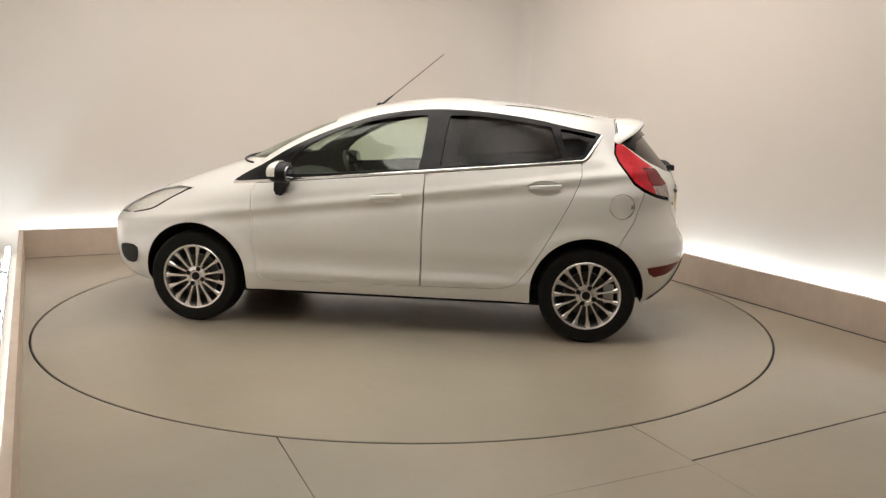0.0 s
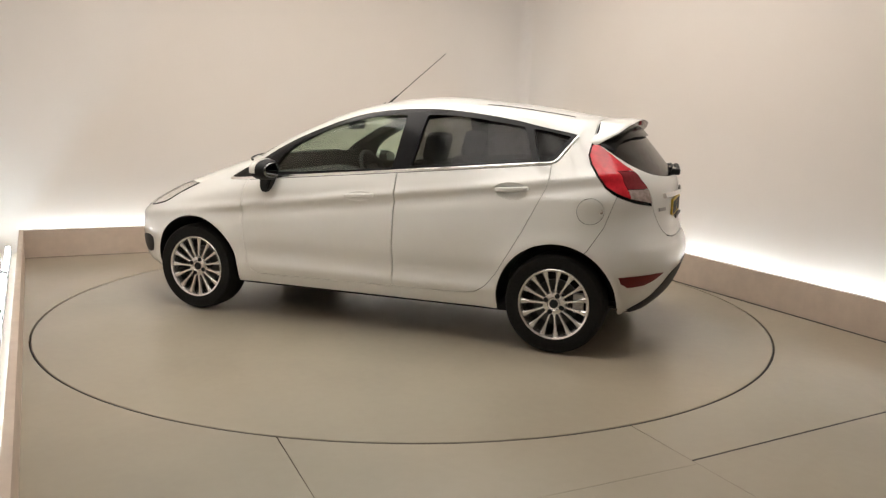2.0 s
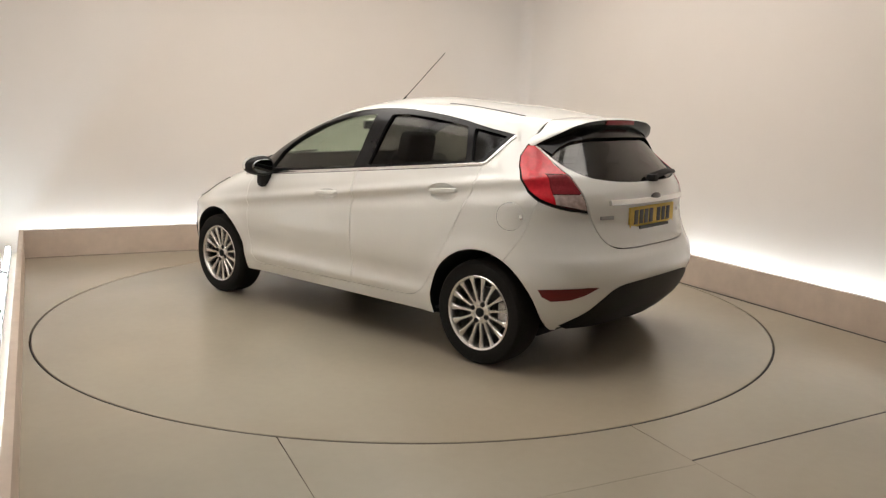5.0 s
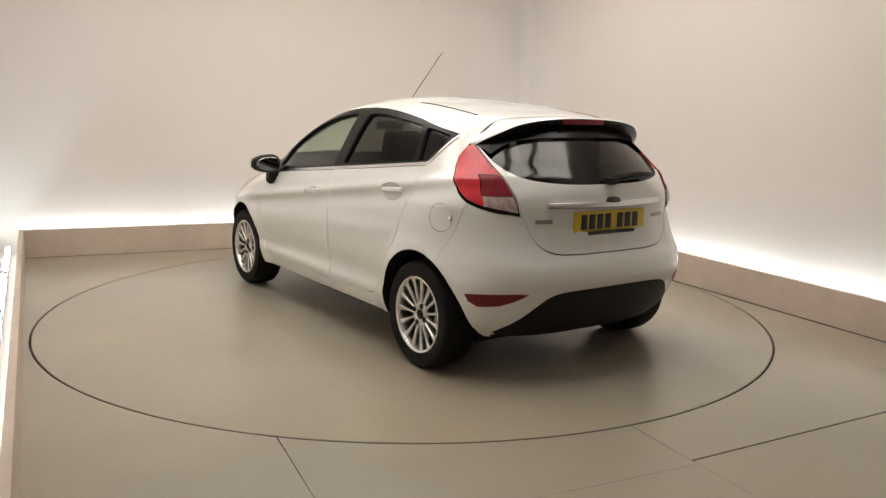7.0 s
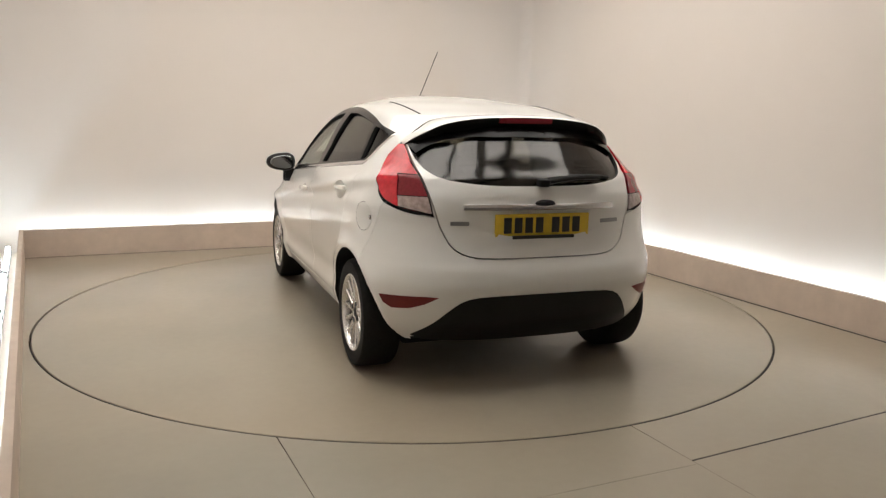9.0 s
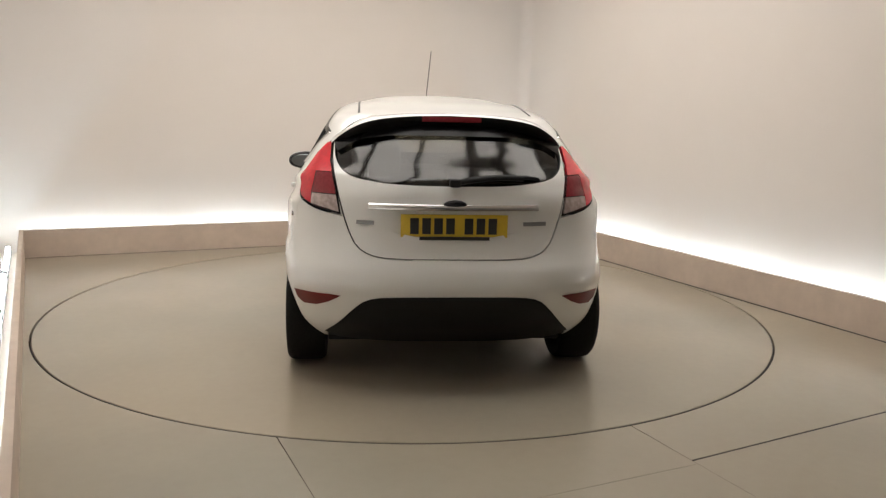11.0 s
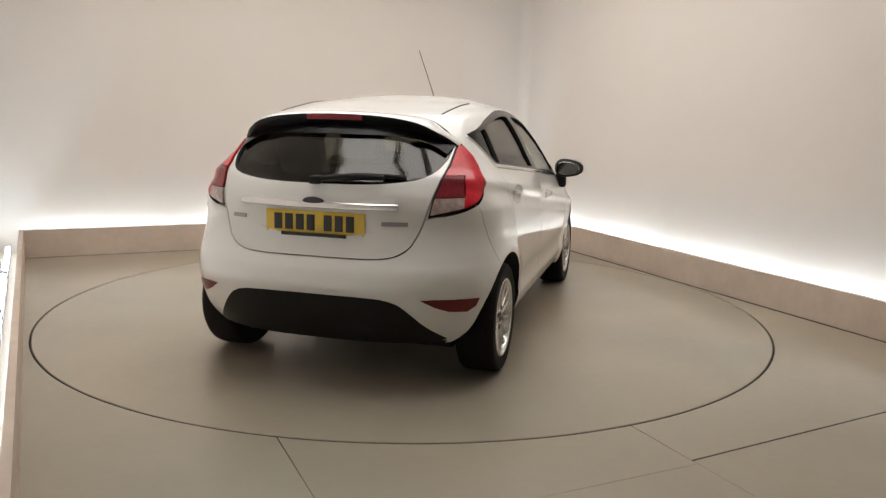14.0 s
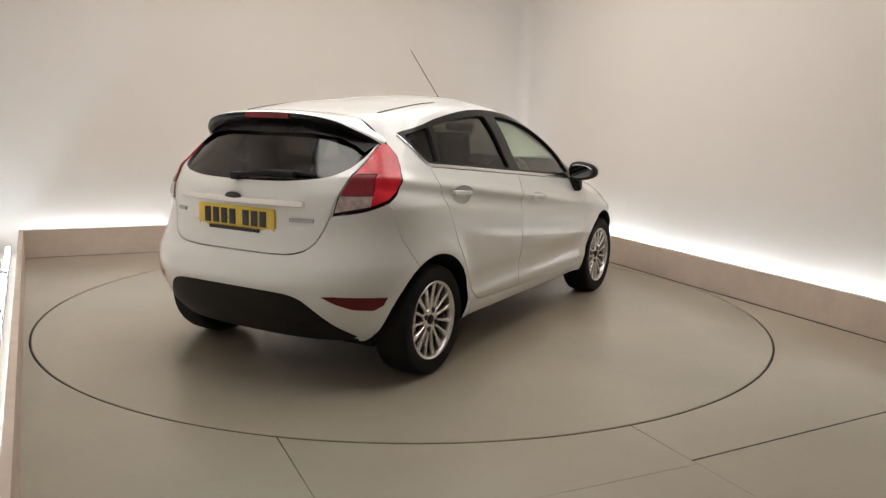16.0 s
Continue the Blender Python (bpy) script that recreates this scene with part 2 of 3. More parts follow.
def build_turntable():
    bm = lathe_bm([(0.0005, -0.025), (R_DISC - 0.004, -0.025), (R_DISC, -0.022), (R_DISC, -0.002), (R_DISC - 0.002, 0.0), (0.0005, 0.0)], 180, "z")
    lo = min(v.co.z for v in bm.verts)
    if abs(lo + 0.025) > 0.001:
        bm.transform(pose(0, 0, 0, 180))
    disc = part("turntable", bm, M_FLOOR)
    ring = lathe_bm([(R_DISC + 0.0005, -0.024), (R_DISC + 0.0045, -0.024), (R_DISC + 0.0045, -0.003), (R_DISC + 0.0005, -0.003)], 180, "z")
    if max(v.co.z for v in ring.verts) > 0:
        ring.transform(pose(0, 0, 0, 180))
    part("edge_ring", ring, M_DARK_METAL, disc, "dark worn steel edge ring")
    return tagged(disc, "beige painted round car turntable flush with the floor", "turntable")


def build_kerbs():
    t = 0.035
    room_prism("kerb_north", [(west(BACK) - t, BACK), (EAST + t, BACK), (EAST + t, BACK + t), (west(BACK) - t, BACK + t)], -0.03, KERB_H, M_KERB,
               "low beige painted kerb along the back wall", "kerb")
    room_prism("kerb_east", [(EAST, SOUTH), (EAST + t, SOUTH), (EAST + t, BACK), (EAST, BACK)], -0.03, KERB_H, M_KERB,
               "low beige painted kerb along the side wall", "kerb")
    room_prism("kerb_west", [(west(SOUTH), SOUTH), (west(BACK), BACK), (west(BACK) - t, BACK), (west(SOUTH) - t, SOUTH)], -0.03, KERB_H, M_KERB,
               "narrow low beige kerb beside the lit gutter", "kerb")


def build_seals():
    """A dark, dirty joint where the floor meets the kerbs, with the gap's shadow in its colour."""
    room_prism("trim_east", [(EAST - 0.011, SOUTH), (EAST - 0.0005, SOUTH), (EAST - 0.0005, BACK - 0.013), (EAST - 0.011, BACK - 0.013)], -0.02, 0.003, M_SEAL,
               "dark joint with painted-in shade between the floor and the kerb", "trim")
    room_prism("trim_north", [(west(BACK) + 0.002, BACK - 0.011), (EAST - 0.0005, BACK - 0.011), (EAST - 0.0005, BACK - 0.0005), (west(BACK) + 0.002, BACK - 0.0005)],
               -0.02, 0.001, M_SEAL, "dark joint with painted-in shade between the floor and the kerb", "trim")


def build_gutter():
    bed = [(west(SOUTH) - 0.04, SOUTH), (west(BACK) - 0.04, BACK + 0.04), (EAST + 0.04, BACK + 0.04), (EAST + 0.04, SOUTH), (EAST + GUT, SOUTH), (EAST + GUT, BACK + GUT),
           (west(BACK + GUT) - 0.24, BACK + GUT), (west(SOUTH) - 0.24, SOUTH)]
    room_prism("gutter", bed, -0.029, 0.02, M_WALL, "white painted gutter behind the kerb", "gutter")


def build_walls():
    gw, gn, ge, th, r = 0.24, BACK + GUT, EAST + GUT, 0.15, 0.12
    inner = [(ge, SOUTH), (ge, gn - r)] + [(ge - r + r * math.cos(radians(a)), gn - r + r * math.sin(radians(a))) for a in range(10, 81, 10)] + [(ge - r, gn), (1.2, gn)]
    outer = [(1.2, gn + th), (ge + th, gn + th), (ge + th, SOUTH)]
    room_prism("wall_east", inner + outer, -0.2, TALL, M_WALL, "warm white painted studio wall with a soft corner", "wall", angle=40)
    room_prism("wall_north", [(1.2, gn), (1.2, gn + th), (west(gn) - gw - th, gn + th), (west(gn) - gw - th, gn)], -0.2, TALL, M_WALL,
               "warm white painted studio back wall lit from below", "wall", angle=40)
    room_prism("wall_west", [(west(SOUTH) - gw, SOUTH), (west(gn) - gw, gn), (west(gn) - gw - th, gn), (west(SOUTH) - gw - th, SOUTH)], -0.2, TALL, M_WALL,
               "warm white painted studio side wall", "wall")
    # never in view: added to close the room, its grey sets the bounce light
    room_prism("wall_south", [(west(SOUTH) - gw - th, SOUTH - th), (ge + th, SOUTH - th), (ge + th, SOUTH), (west(SOUTH) - gw - th, SOUTH)], -0.2, TALL, M_UNSEEN_GREY,
               "unseen grey wall added behind the camera to bounce light", "wall")
    room_prism("ceiling", [(west(SOUTH) - gw - th, SOUTH - th), (ge + th, SOUTH - th), (ge + th, gn + th), (west(gn) - gw - th, gn + th)], TALL, TALL + 0.1, M_CEIL,
               "white studio ceiling", "ceiling")


def tube_thing(length):
    root = new("tube_light")
    bm = lathe_bm([(0.0004, -length / 2), (0.016, -length / 2), (0.016, length / 2), (0.0004, length / 2)], 10)
    part("tube", bm, M_TUBE, root, "glowing white tube")
    part("batten", box_bm(-0.025, 0.025, -length / 2, length / 2, -0.06, -0.02, 0.004), M_BAR, root)
    for e in (-1, 1):
        part("end_cap", box_bm(-0.022, 0.022, e * length / 2 - 0.012, e * length / 2 + 0.012, -0.03, 0.022, 0.004), M_BAR, root)
    return tagged(root, "white tube light lying in the gutter behind the kerb", "tube light", "tube lights in the gutter")


def build_tubes():
    L, z = 1.2, 0.10
    first, spots = tube_thing(L), []
    for k in range(4):
        spots.append((west(BACK) + 0.62 + k * 1.28, BACK + 0.11, 90))
    for k in range(5):
        spots.append((EAST + 0.11, BACK - 0.62 - k * 1.28, 0))
    for k in range(6):
        v = BACK - 0.62 - k * 1.28
        spots.append((west(v) - 0.13, v, 2.3))
    for i, (u, v, turn) in enumerate(spots):
        m = ROOM @ pose(u, v, z, 0, 0, turn)
        if i == 0:
            first.matrix_basis = m
        else:
            copy_thing(first, m)


def panel_thing(w, d):
    root = new("ceiling_light")
    part("frame", join_bm(box_bm(-w / 2 - 0.03, w / 2 + 0.03, -d / 2 - 0.03, -d / 2, -0.05, 0.03), box_bm(-w / 2 - 0.03, w / 2 + 0.03, d / 2, d / 2 + 0.03, -0.05, 0.03),
                          box_bm(-w / 2 - 0.03, -w / 2, -d / 2, d / 2, -0.05, 0.03), box_bm(w / 2, w / 2 + 0.03, -d / 2, d / 2, -0.05, 0.03)), M_BAR, root)
    part("diffuser", box_bm(-w / 2, w / 2, -d / 2, d / 2, -0.03, 0.03), M_PANEL, root, "glowing warm white diffuser")
    return tagged(root, "warm white panel light on the studio ceiling", "ceiling light", "ceiling lights")


def build_ceiling_lights():
    first, n = panel_thing(1.8, 1.3), 0
    for u in (-1.05, 0.95):
        for v in (1.15, -0.20, -1.60):
            m = ROOM @ pose(u, v, TALL - 0.04)
            if n == 0:
                first.matrix_basis = m
            else:
                copy_thing(first, m)
            n += 1


def build_ceiling_beams():
    beam, first = join_bm(box_bm(-3.0, 3.0, -0.05, 0.05, 0.0, 0.012), box_bm(-3.0, 3.0, -0.006, 0.006, 0.012, 0.088), box_bm(-3.0, 3.0, -0.05, 0.05, 0.088, 0.10)), None
    for u, v, turn in ((-0.1, 0.3, 38), (0.1, -1.1, 38), (0.0, -2.6, 38)):
        m = ROOM @ pose(u, v, TALL - 0.20, 0, 0, turn)
        if first is None:
            first = tagged(part("ceiling_beam", beam, M_BEAM), "dark brown steel beam under the studio ceiling", "beam", "ceiling beams")
            first.matrix_basis = m
        else:
            copy_thing(first, m)


# ---- the car's skin: level slices, each a rounded outline from nose to tail ----
X_NOSE = hermite([(.17, 1.80), (.24, 1.98), (.32, 2.05), (.45, 2.07), (.58, 2.06), (.66, 2.01), (.75, 1.86), (.83, 1.69), (.91, 1.48), (.985, 1.26), (1.03, 1.12),
                  (1.10, .985), (1.19, .80), (1.272, .61), (1.345, .42), (1.407, .215), (1.44, .06), (1.46, -.10), (1.472, -.25), (1.478, -.36)])
X_TAIL = hermite([(.17, -1.66), (.26, -1.76), (.34, -1.83), (.45, -1.878), (.53, -1.897), (.57, -1.892), (.615, -1.880), (.655, -1.858), (.72, -1.841), (.85, -1.835), (.95, -1.825),
                  (1.02, -1.80), (1.10, -1.735), (1.2, -1.655), (1.3, -1.565), (1.34, -1.50), (1.365, -1.38), (1.39, -1.22), (1.42, -1.02), (1.445, -.78),
                  (1.462, -.60), (1.472, -.48), (1.478, -.37)])
WIDTH = hermite([(.17, .74), (.22, .79), (.3, .825), (.42, .84), (.55, .853), (.68, .857), (.8, .85), (.9, .838), (.97, .815), (1.03, .785), (1.1, .748), (1.2, .70),
                 (1.3, .645), (1.36, .60), (1.40, .55), (1.43, .47), (1.452, .38), (1.466, .27), (1.474, .15), (1.478, .03)])
L_NOSE, L_TAIL = hermite([(.2, .95), (.9, .95), (1.08, .6), (1.25, .5), (1.48, .5)]), hermite([(.2, .62), (.65, .60), (1.0, .50), (1.48, .5)])
N_NOSE, N_TAIL = hermite([(.2, 2.5), (1.48, 2.3)]), hermite([(.2, 3.0), (.62, 3.0), (.85, 2.3), (1.25, 2.3), (1.48, 2.6)])
UPPER = hermite([(.9, 0), (1.2, 1), (1.478, 1)])
SHEAR = hermite([(.5, 0), (.85, 1), (1.15, 1), (1.44, 0)])
WHEEL_X, WHEEL_Y, WHEEL_Z = 1.2445, 0.738, 0.2930


def belt(x):
    return 0.9925 - 0.09 * x


def side_shape(x, z):
    """Small relief of the flanks: crease, hollow door foot, flared arches, rear taper."""
    zc = 0.851 - 0.125 * x
    y = 0.012 * np.exp(-((z - zc) / 0.027) ** 2) - 0.012 * np.exp(-((z - zc + 0.055) / 0.040) ** 2)
    mid = np.exp(-(x / 0.95) ** 8)
    y = y + mid * (-0.011 * np.exp(-((z - 0.44) / 0.065) ** 2) + 0.009 * np.exp(-((z - 0.345) / 0.030) ** 2))
    for cx in (WHEEL_X, -WHEEL_X):
        r = np.hypot(x - cx, z - WHEEL_Z)
        y = y + 0.016 * np.exp(-((r - 0.365) / 0.05) ** 2)
    return y


def half_width(x, z, inset=0.0):
    """The flank's distance from the middle at x, z."""
    xf, xr = X_NOSE(z) - inset, X_TAIL(z) + inset
    lf, lr = L_NOSE(z), L_TAIL(z)
    k = min(1.0, 0.96 * (xf - xr) / (lf + lr))
    lf, lr = lf * k, lr * k
    w = WIDTH(np.clip(z + 0.09 * x * SHEAR(z), 0.17, 1.478)) - inset
    w = w + side_shape(x, z) * (1 - np.clip((z - 1.25) / 0.1, 0, 1))
    w = w * (1 - 0.045 * np.clip((-x - 0.5) / 1.3, 0, 1) ** 2)
    w = w * (1 - 0.10 * np.clip((-x - 0.3) / 1.1, 0, 1) ** 1.5 * UPPER(z))
    df, dr = np.clip((xf - x) / lf, 0, 1), np.clip((x - xr) / lr, 0, 1)
    nf, nr = N_NOSE(z), N_TAIL(z)
    return max(w, 0.004) * (1 - (1 - df) ** nf) ** (1 / nf) * (1 - (1 - dr) ** nr) ** (1 / nr)


def tail_x(y, z, inset=0.0):
    """Where the rear face stands at y, z."""
    lo, hi = X_TAIL(z) + inset, X_TAIL(z) + inset + 0.6
    for _ in range(30):
        mid = (lo + hi) / 2
        if half_width(mid, z, inset) < abs(y):
            lo = mid
        else:
            hi = mid
    return hi


def nose_x(y, z):
    lo, hi = X_NOSE(z) - 0.8, X_NOSE(z)
    for _ in range(30):
        mid = (lo + hi) / 2
        if half_width(mid, z) < abs(y):
            hi = mid
        else:
            lo = mid
    return lo


def roof_z(x, y):
    lo, hi = 1.0, 1.478
    for _ in range(30):
        mid = (lo + hi) / 2
        if X_TAIL(mid) < x < X_NOSE(mid) and half_width(x, mid) > abs(y):
            lo = mid
        else:
            hi = mid
    return lo


def skin_bm(inset, z0, z1, levels, n_end=26, n_mid=60, flip=False, mat=0, dome=True):
    """A closed shell of the car's shape, inset by some metres."""
    bm, rings = bmesh.new(), []
    top = min(z1, 1.478 - inset)
    zs = []
    for k in range(levels):
        s = k / (levels - 1)
        zs.append(z0 + (top - z0) * (1 - (1 - s) ** 1.5))
    for z in zs:
        zz = z + inset if z > 1.2 else z + inset * max(0, (z - 0.9) / 0.3)
        zz = min(zz, 1.4779)
        xf, xr = X_NOSE(zz) - inset, X_TAIL(zz) + inset
        lf, lr = L_NOSE(zz), L_TAIL(zz)
        k = min(1.0, 0.96 * (xf - xr) / (lf + lr))
        lf, lr = lf * k, lr * k
        xs = [xf - lf * (1 - math.cos(math.pi / 2 * i / n_end) ** (2 / N_NOSE(zz))) for i in range(n_end)]
        xs += [xf - lf + (xr + lr - xf + lf) * i / n_mid for i in range(n_mid)]
        xs += [xr + lr * (1 - math.cos(math.pi / 2 * (1 - i / n_end)) ** (2 / N_TAIL(zz)))
               for i in range(n_end + 1)]
        pts = [(x, half_width(x, zz, inset)) for x in xs]
        pts[0], pts[-1] = (xf, 0.0), (xr, 0.0)
        ring = [bm.verts.new((x, y, z)) for x, y in pts] + [bm.verts.new((x, -y, z)) for x, y in pts[-2:0:-1]]
        rings.append(ring)
    n = len(rings[0])
    for a, b in zip(rings, rings[1:]):
        for i in range(n):
            j = (i + 1) % n
            bm.faces.new((a[i], a[j], b[j], b[i]))
    bm.faces.new(rings[0])
    bm.faces.new(rings[-1])
    bmesh.ops.recalc_face_normals(bm, faces=bm.faces[:])
    if flip:
        bmesh.ops.reverse_faces(bm, faces=bm.faces[:])
    for f in bm.faces:
        f.material_index = mat
    return bm


def shell(outer, inner, z0=0.228, z1=1.478, levels=118, n_end=26, n_mid=64):
    a = skin_bm(outer, z0, z1, levels, n_end, n_mid)
    b = skin_bm(inner, z0 + 0.02 * (z0 < 0.5) + (inner - outer) * (z0 >= 0.5), z1 - (inner - outer), levels, n_end, n_mid, True, 1)
    return mesh_of(join_bm(a, b))


# ---- outlines on the flank (x, z) and on the rear (y, z) ----
DLO = [(1.02, .902), (.60, belt(.60)), (-.2, belt(-.2)), (-1.185, belt(-1.185)), (-1.215, 1.118), (-1.30, 1.25), (-1.29, 1.264), (-1.107, 1.297), (-.90, 1.342),
       (-.554, 1.386), (-.291, 1.394), (-.026, 1.372), (.19, 1.325), (.482, 1.212), (.653, 1.130), (.814, 1.030), (.94, .962)]
WIN_FRONT = [(.645, .962), (.66, .985), (.585, 1.115), (.33, 1.252), (.10, 1.318), (-.10, 1.345), (-.222, 1.352), (-.232, 1.34), (-.205, 1.036), (-.19, 1.027)]
WIN_REAR = [(-.315, 1.045), (-.33, 1.052), (-.362, 1.345), (-.375, 1.357), (-.60, 1.352), (-.985, 1.300), (-.995, 1.29), (-1.065, 1.112), (-1.06, 1.106)]
WIN_QUARTER = [(-1.100, 1.112), (-1.115, 1.107), (-1.160, 1.108), (-1.262, 1.240), (-1.26, 1.252), (-1.055, 1.290), (-1.042, 1.28)]
REAR_GLASS = [(0, 1.017), (.24, 1.019), (.37, 1.028), (.49, 1.046), (.55, 1.080), (.578, 1.125), (.586, 1.165), (.586, 1.205), (.566, 1.25), (.52, 1.300), (.3, 1.326), (0, 1.330)]
TAILGATE = [(0, .670), (.31, .670), (.41, .685), (.472, .725), (.505, .79), (.53, .86), (.562, .98), (.593, 1.116), (.592, 1.205), (.585, 1.262), (.55, 1.312), (.4, 1.345), (0, 1.350)]
LAMP_SIDE = [(-1.383, 1.214), (-1.378, 1.15), (-1.400, 1.10), (-1.45, 1.035), (-1.495, .975), (-1.56, .930), (-1.65, .892), (-1.76, .858), (-2.1, .835), (-2.1, 1.214)]
LAMP_REAR = [(.545, .835), (.572, .98), (.603, 1.116), (.600, 1.23), (1.0, 1.23), (1.0, .835)]
LENS_SIDE = [(-1.389, 1.206), (-1.384, 1.15), (-1.406, 1.103), (-1.456, 1.040), (-1.500, .983), (-1.565, .942), (-1.65, .906), (-1.76, .874), (-2.1, .85), (-2.1, 1.206)]
HANDLES = ((-.01, .850), (-.972, .940))
DOOR_F = [(.835, belt(.835) - .012), (.852, .83), (.845, .49), (.825, .36), (.79, .305), (.74, .294), (-.222, .305), (-.238, belt(-.238) - .012)]
DOOR_R = [(-.246, belt(-.246) - .012), (-.230, .305), (-.70, .312), (-.77, .326), (-.825, .362), (-.89, .44), (-.96, .555), (-1.035, .69), (-1.11, .835), (-1.165, .955),
          (-1.182, 1.02), (-1.180, belt(-1.180) - .012)]
BUMPER_R = [(-1.36, .55), (-1.426, .62), (-1.505, .75), (-1.565, .932), (-1.66, .885), (-1.76, .85), (-2.1, .835), (-2.1, .10), (-1.36, .10)]
HEADLAMP = [(1.31, .852), (1.45, .778), (1.57, .708), (1.80, .665), (2.1, .64), (2.1, .725), (1.80, .755), (1.60, .818), (1.45, .852)]


def mirror_poly(p):
    return p + [(-y, z) for y, z in p[::-1] if abs(y) > 1e-9]


def lamp_volume(grow_by, side):
    a = mesh_of(prism_bm(grow(LAMP_SIDE, grow_by), "y", 0.2 * side, 1.1 * side))
    return boolean(a, prism_bm([(y * side, z) for y, z in grow(LAMP_REAR, grow_by)], "x", -2.2, -1.2), "INTERSECT")


def arch_bm(x, r, y0, y1, drop=0.0):
    pts = [(x + r * math.cos(radians(a)), WHEEL_Z + 0.01 + r * math.sin(radians(a))) for a in range(-8, 189, 4)]
    return prism_bm(pts + [(x - r * 1.02, 0.05), (x + r * 1.02, 0.05)], "y", y0, y1)


def build_car():
    car = new("hatchback_car")
    tagged(car, "white five-door hatchback car with silver alloy wheels on a turntable", "car")
    paint = [M_PAINT, M_TRIM]
    side_windows = lambda g: join_bm(*[prism_bm(grow(chaikin(w, 1), g), "y", -1.1, 1.1) for w in (WIN_FRONT, WIN_REAR, WIN_QUARTER)])
    windscreen = lambda g: prism_bm(grow(chaikin([(-.62, 1.04), (.62, 1.04), (.60, 1.10), (.48, 1.36), (-.48, 1.36), (-.60, 1.10)], 1), g), "x", 0.12, 1.6)
    rear_glass = lambda g: prism_bm(grow(chaikin(mirror_poly(REAR_GLASS), 1), g), "x", -2.2, -1.40 + g)

    # the skin, and what is cut from it
    hull = shell(0.0, 0.026)
    arches = join_bm(*[arch_bm(x, 0.345, s * 0.50, s * 1.1) for x in (WHEEL_X, -WHEEL_X) for s in (-1, 1)])
    foot = prism_bm([(-1.50, .10), (-2.2, .10), (-2.2, .31), (-1.78, .285), (-1.62, .245)], "y", -1.2, 1.2)
    hull = boolean(hull, side_windows(0), "DIFFERENCE")
    hull = boolean(hull, windscreen(0), "DIFFERENCE")
    hull = boolean(hull, rear_glass(0), "DIFFERENCE")
    hull = boolean(hull, arches, "DIFFERENCE")
    hull = boolean(hull, foot, "DIFFERENCE")
    tail = chaikin(mirror_poly(TAILGATE), 1)
    tailgate = boolean(hull, prism_bm(tail, "x", -2.2, -1.388), "INTERSECT", 0)
    hull = boolean(hull, prism_bm(grow(tail, 0.0065), "x", -2.2, -1.384), "DIFFERENCE", 0)
    plate_x = tail_x(0, .84) + 0.022
    recess = chaikin([(-.37, .908), (.37, .908), (.37, .776), (-.37, .776)], 1)
    tailgate = boolean(tailgate, prism_bm(recess, "x", -2.2, plate_x), "DIFFERENCE", 0)
    for s in (1, -1):
        hull = boolean(hull, lamp_volume(0.005, s), "DIFFERENCE")
    doors = []
    for poly in (DOOR_F, DOOR_R):
        doors.append(boolean(hull, prism_bm(poly, "y", -1.1, 1.1), "INTERSECT", 0))
        hull = boolean(hull, prism_bm(grow(poly, 0.0034), "y", -1.1, 1.1), "DIFFERENCE", 0)
    bumper = boolean(hull, prism_bm(BUMPER_R, "y", -1.1, 1.1), "INTERSECT", 0)
    hull = boolean(hull, prism_bm(grow(BUMPER_R, 0.0035), "y", -1.1, 1.1), "DIFFERENCE", 0)
    hull = boolean(hull, join_bm(prism_bm(HEADLAMP, "y", 0.38, 1.1), prism_bm(HEADLAMP, "y", -1.1, -0.38)), "DIFFERENCE")
    flap_ring = lambda r: lathe_bm([(0.0004, 0.6), (r, 0.6), (r, 1.1), (0.0004, 1.1)], 32)
    cyl = flap_ring(0.072)
    cyl.transform(pose(-1.428, 0, 0.842))
    flap = boolean(hull, cyl, "INTERSECT", 0)
    cyl = flap_ring(0.0746)
    cyl.transform(pose(-1.428, 0, 0.842))
    hull = boolean(hull, cyl, "DIFFERENCE")

    for k, (cx, cz) in enumerate(HANDLES):
        dishes = []
        for s in (1, -1):
            b = bmesh.new()
            bmesh.ops.create_uvsphere(b, u_segments=32, v_segments=18, radius=1.0)
            b.transform(Matrix.Translation((cx, s * (half_width(cx, cz) + .013), cz - .004)) @ Matrix.Diagonal((.108, .031, .052, 1)))
            dishes.append(b)
        doors[k] = boolean(doors[k], join_bm(*dishes), "DIFFERENCE", 0)

    body = part("body", hull, paint, car, "white painted body shell")
    gate = part("tailgate", tailgate, paint, car, "white closed tailgate")
    part("rear_bumper", bumper, paint, car)
    flap_ob = part("fuel_flap", flap, paint, body)
    catch = box_bm(-.008, .008, -.006, .006, -.012, .012, .004)
    catch.transform(Matrix.Translation((-1.488, half_width(-1.488, .842), .842)))
    part("flap_catch", catch, M_CHROME, flap_ob)
    door_obs = {}
    for name, me in zip(("front_door", "rear_door"), doors):
        for s in (1, -1):
            door_obs[name, s] = part(name, half(me, s), paint, car)

    # rubber door seals, seen through the door gaps
    seal_skin = shell(0.015, 0.020, 0.25, 1.06, 40, 16, 60)
    for poly in (DOOR_F, DOOR_R):
        me = boolean(boolean(seal_skin, prism_bm(grow(poly, 0.012), "y", -1.1, 1.1), "INTERSECT", 0), prism_bm(grow(poly, -0.012), "y", -1.1, 1.1), "DIFFERENCE", 0)
        for s in (1, -1):
            part("door_seal", half(me, s), [M_TRIM, M_TRIM], body)

    # dark surround of the side windows, panes, chrome strip
    frame_skin = shell(-0.003, 0.004, 0.80, 1.45, 44, 16, 60)
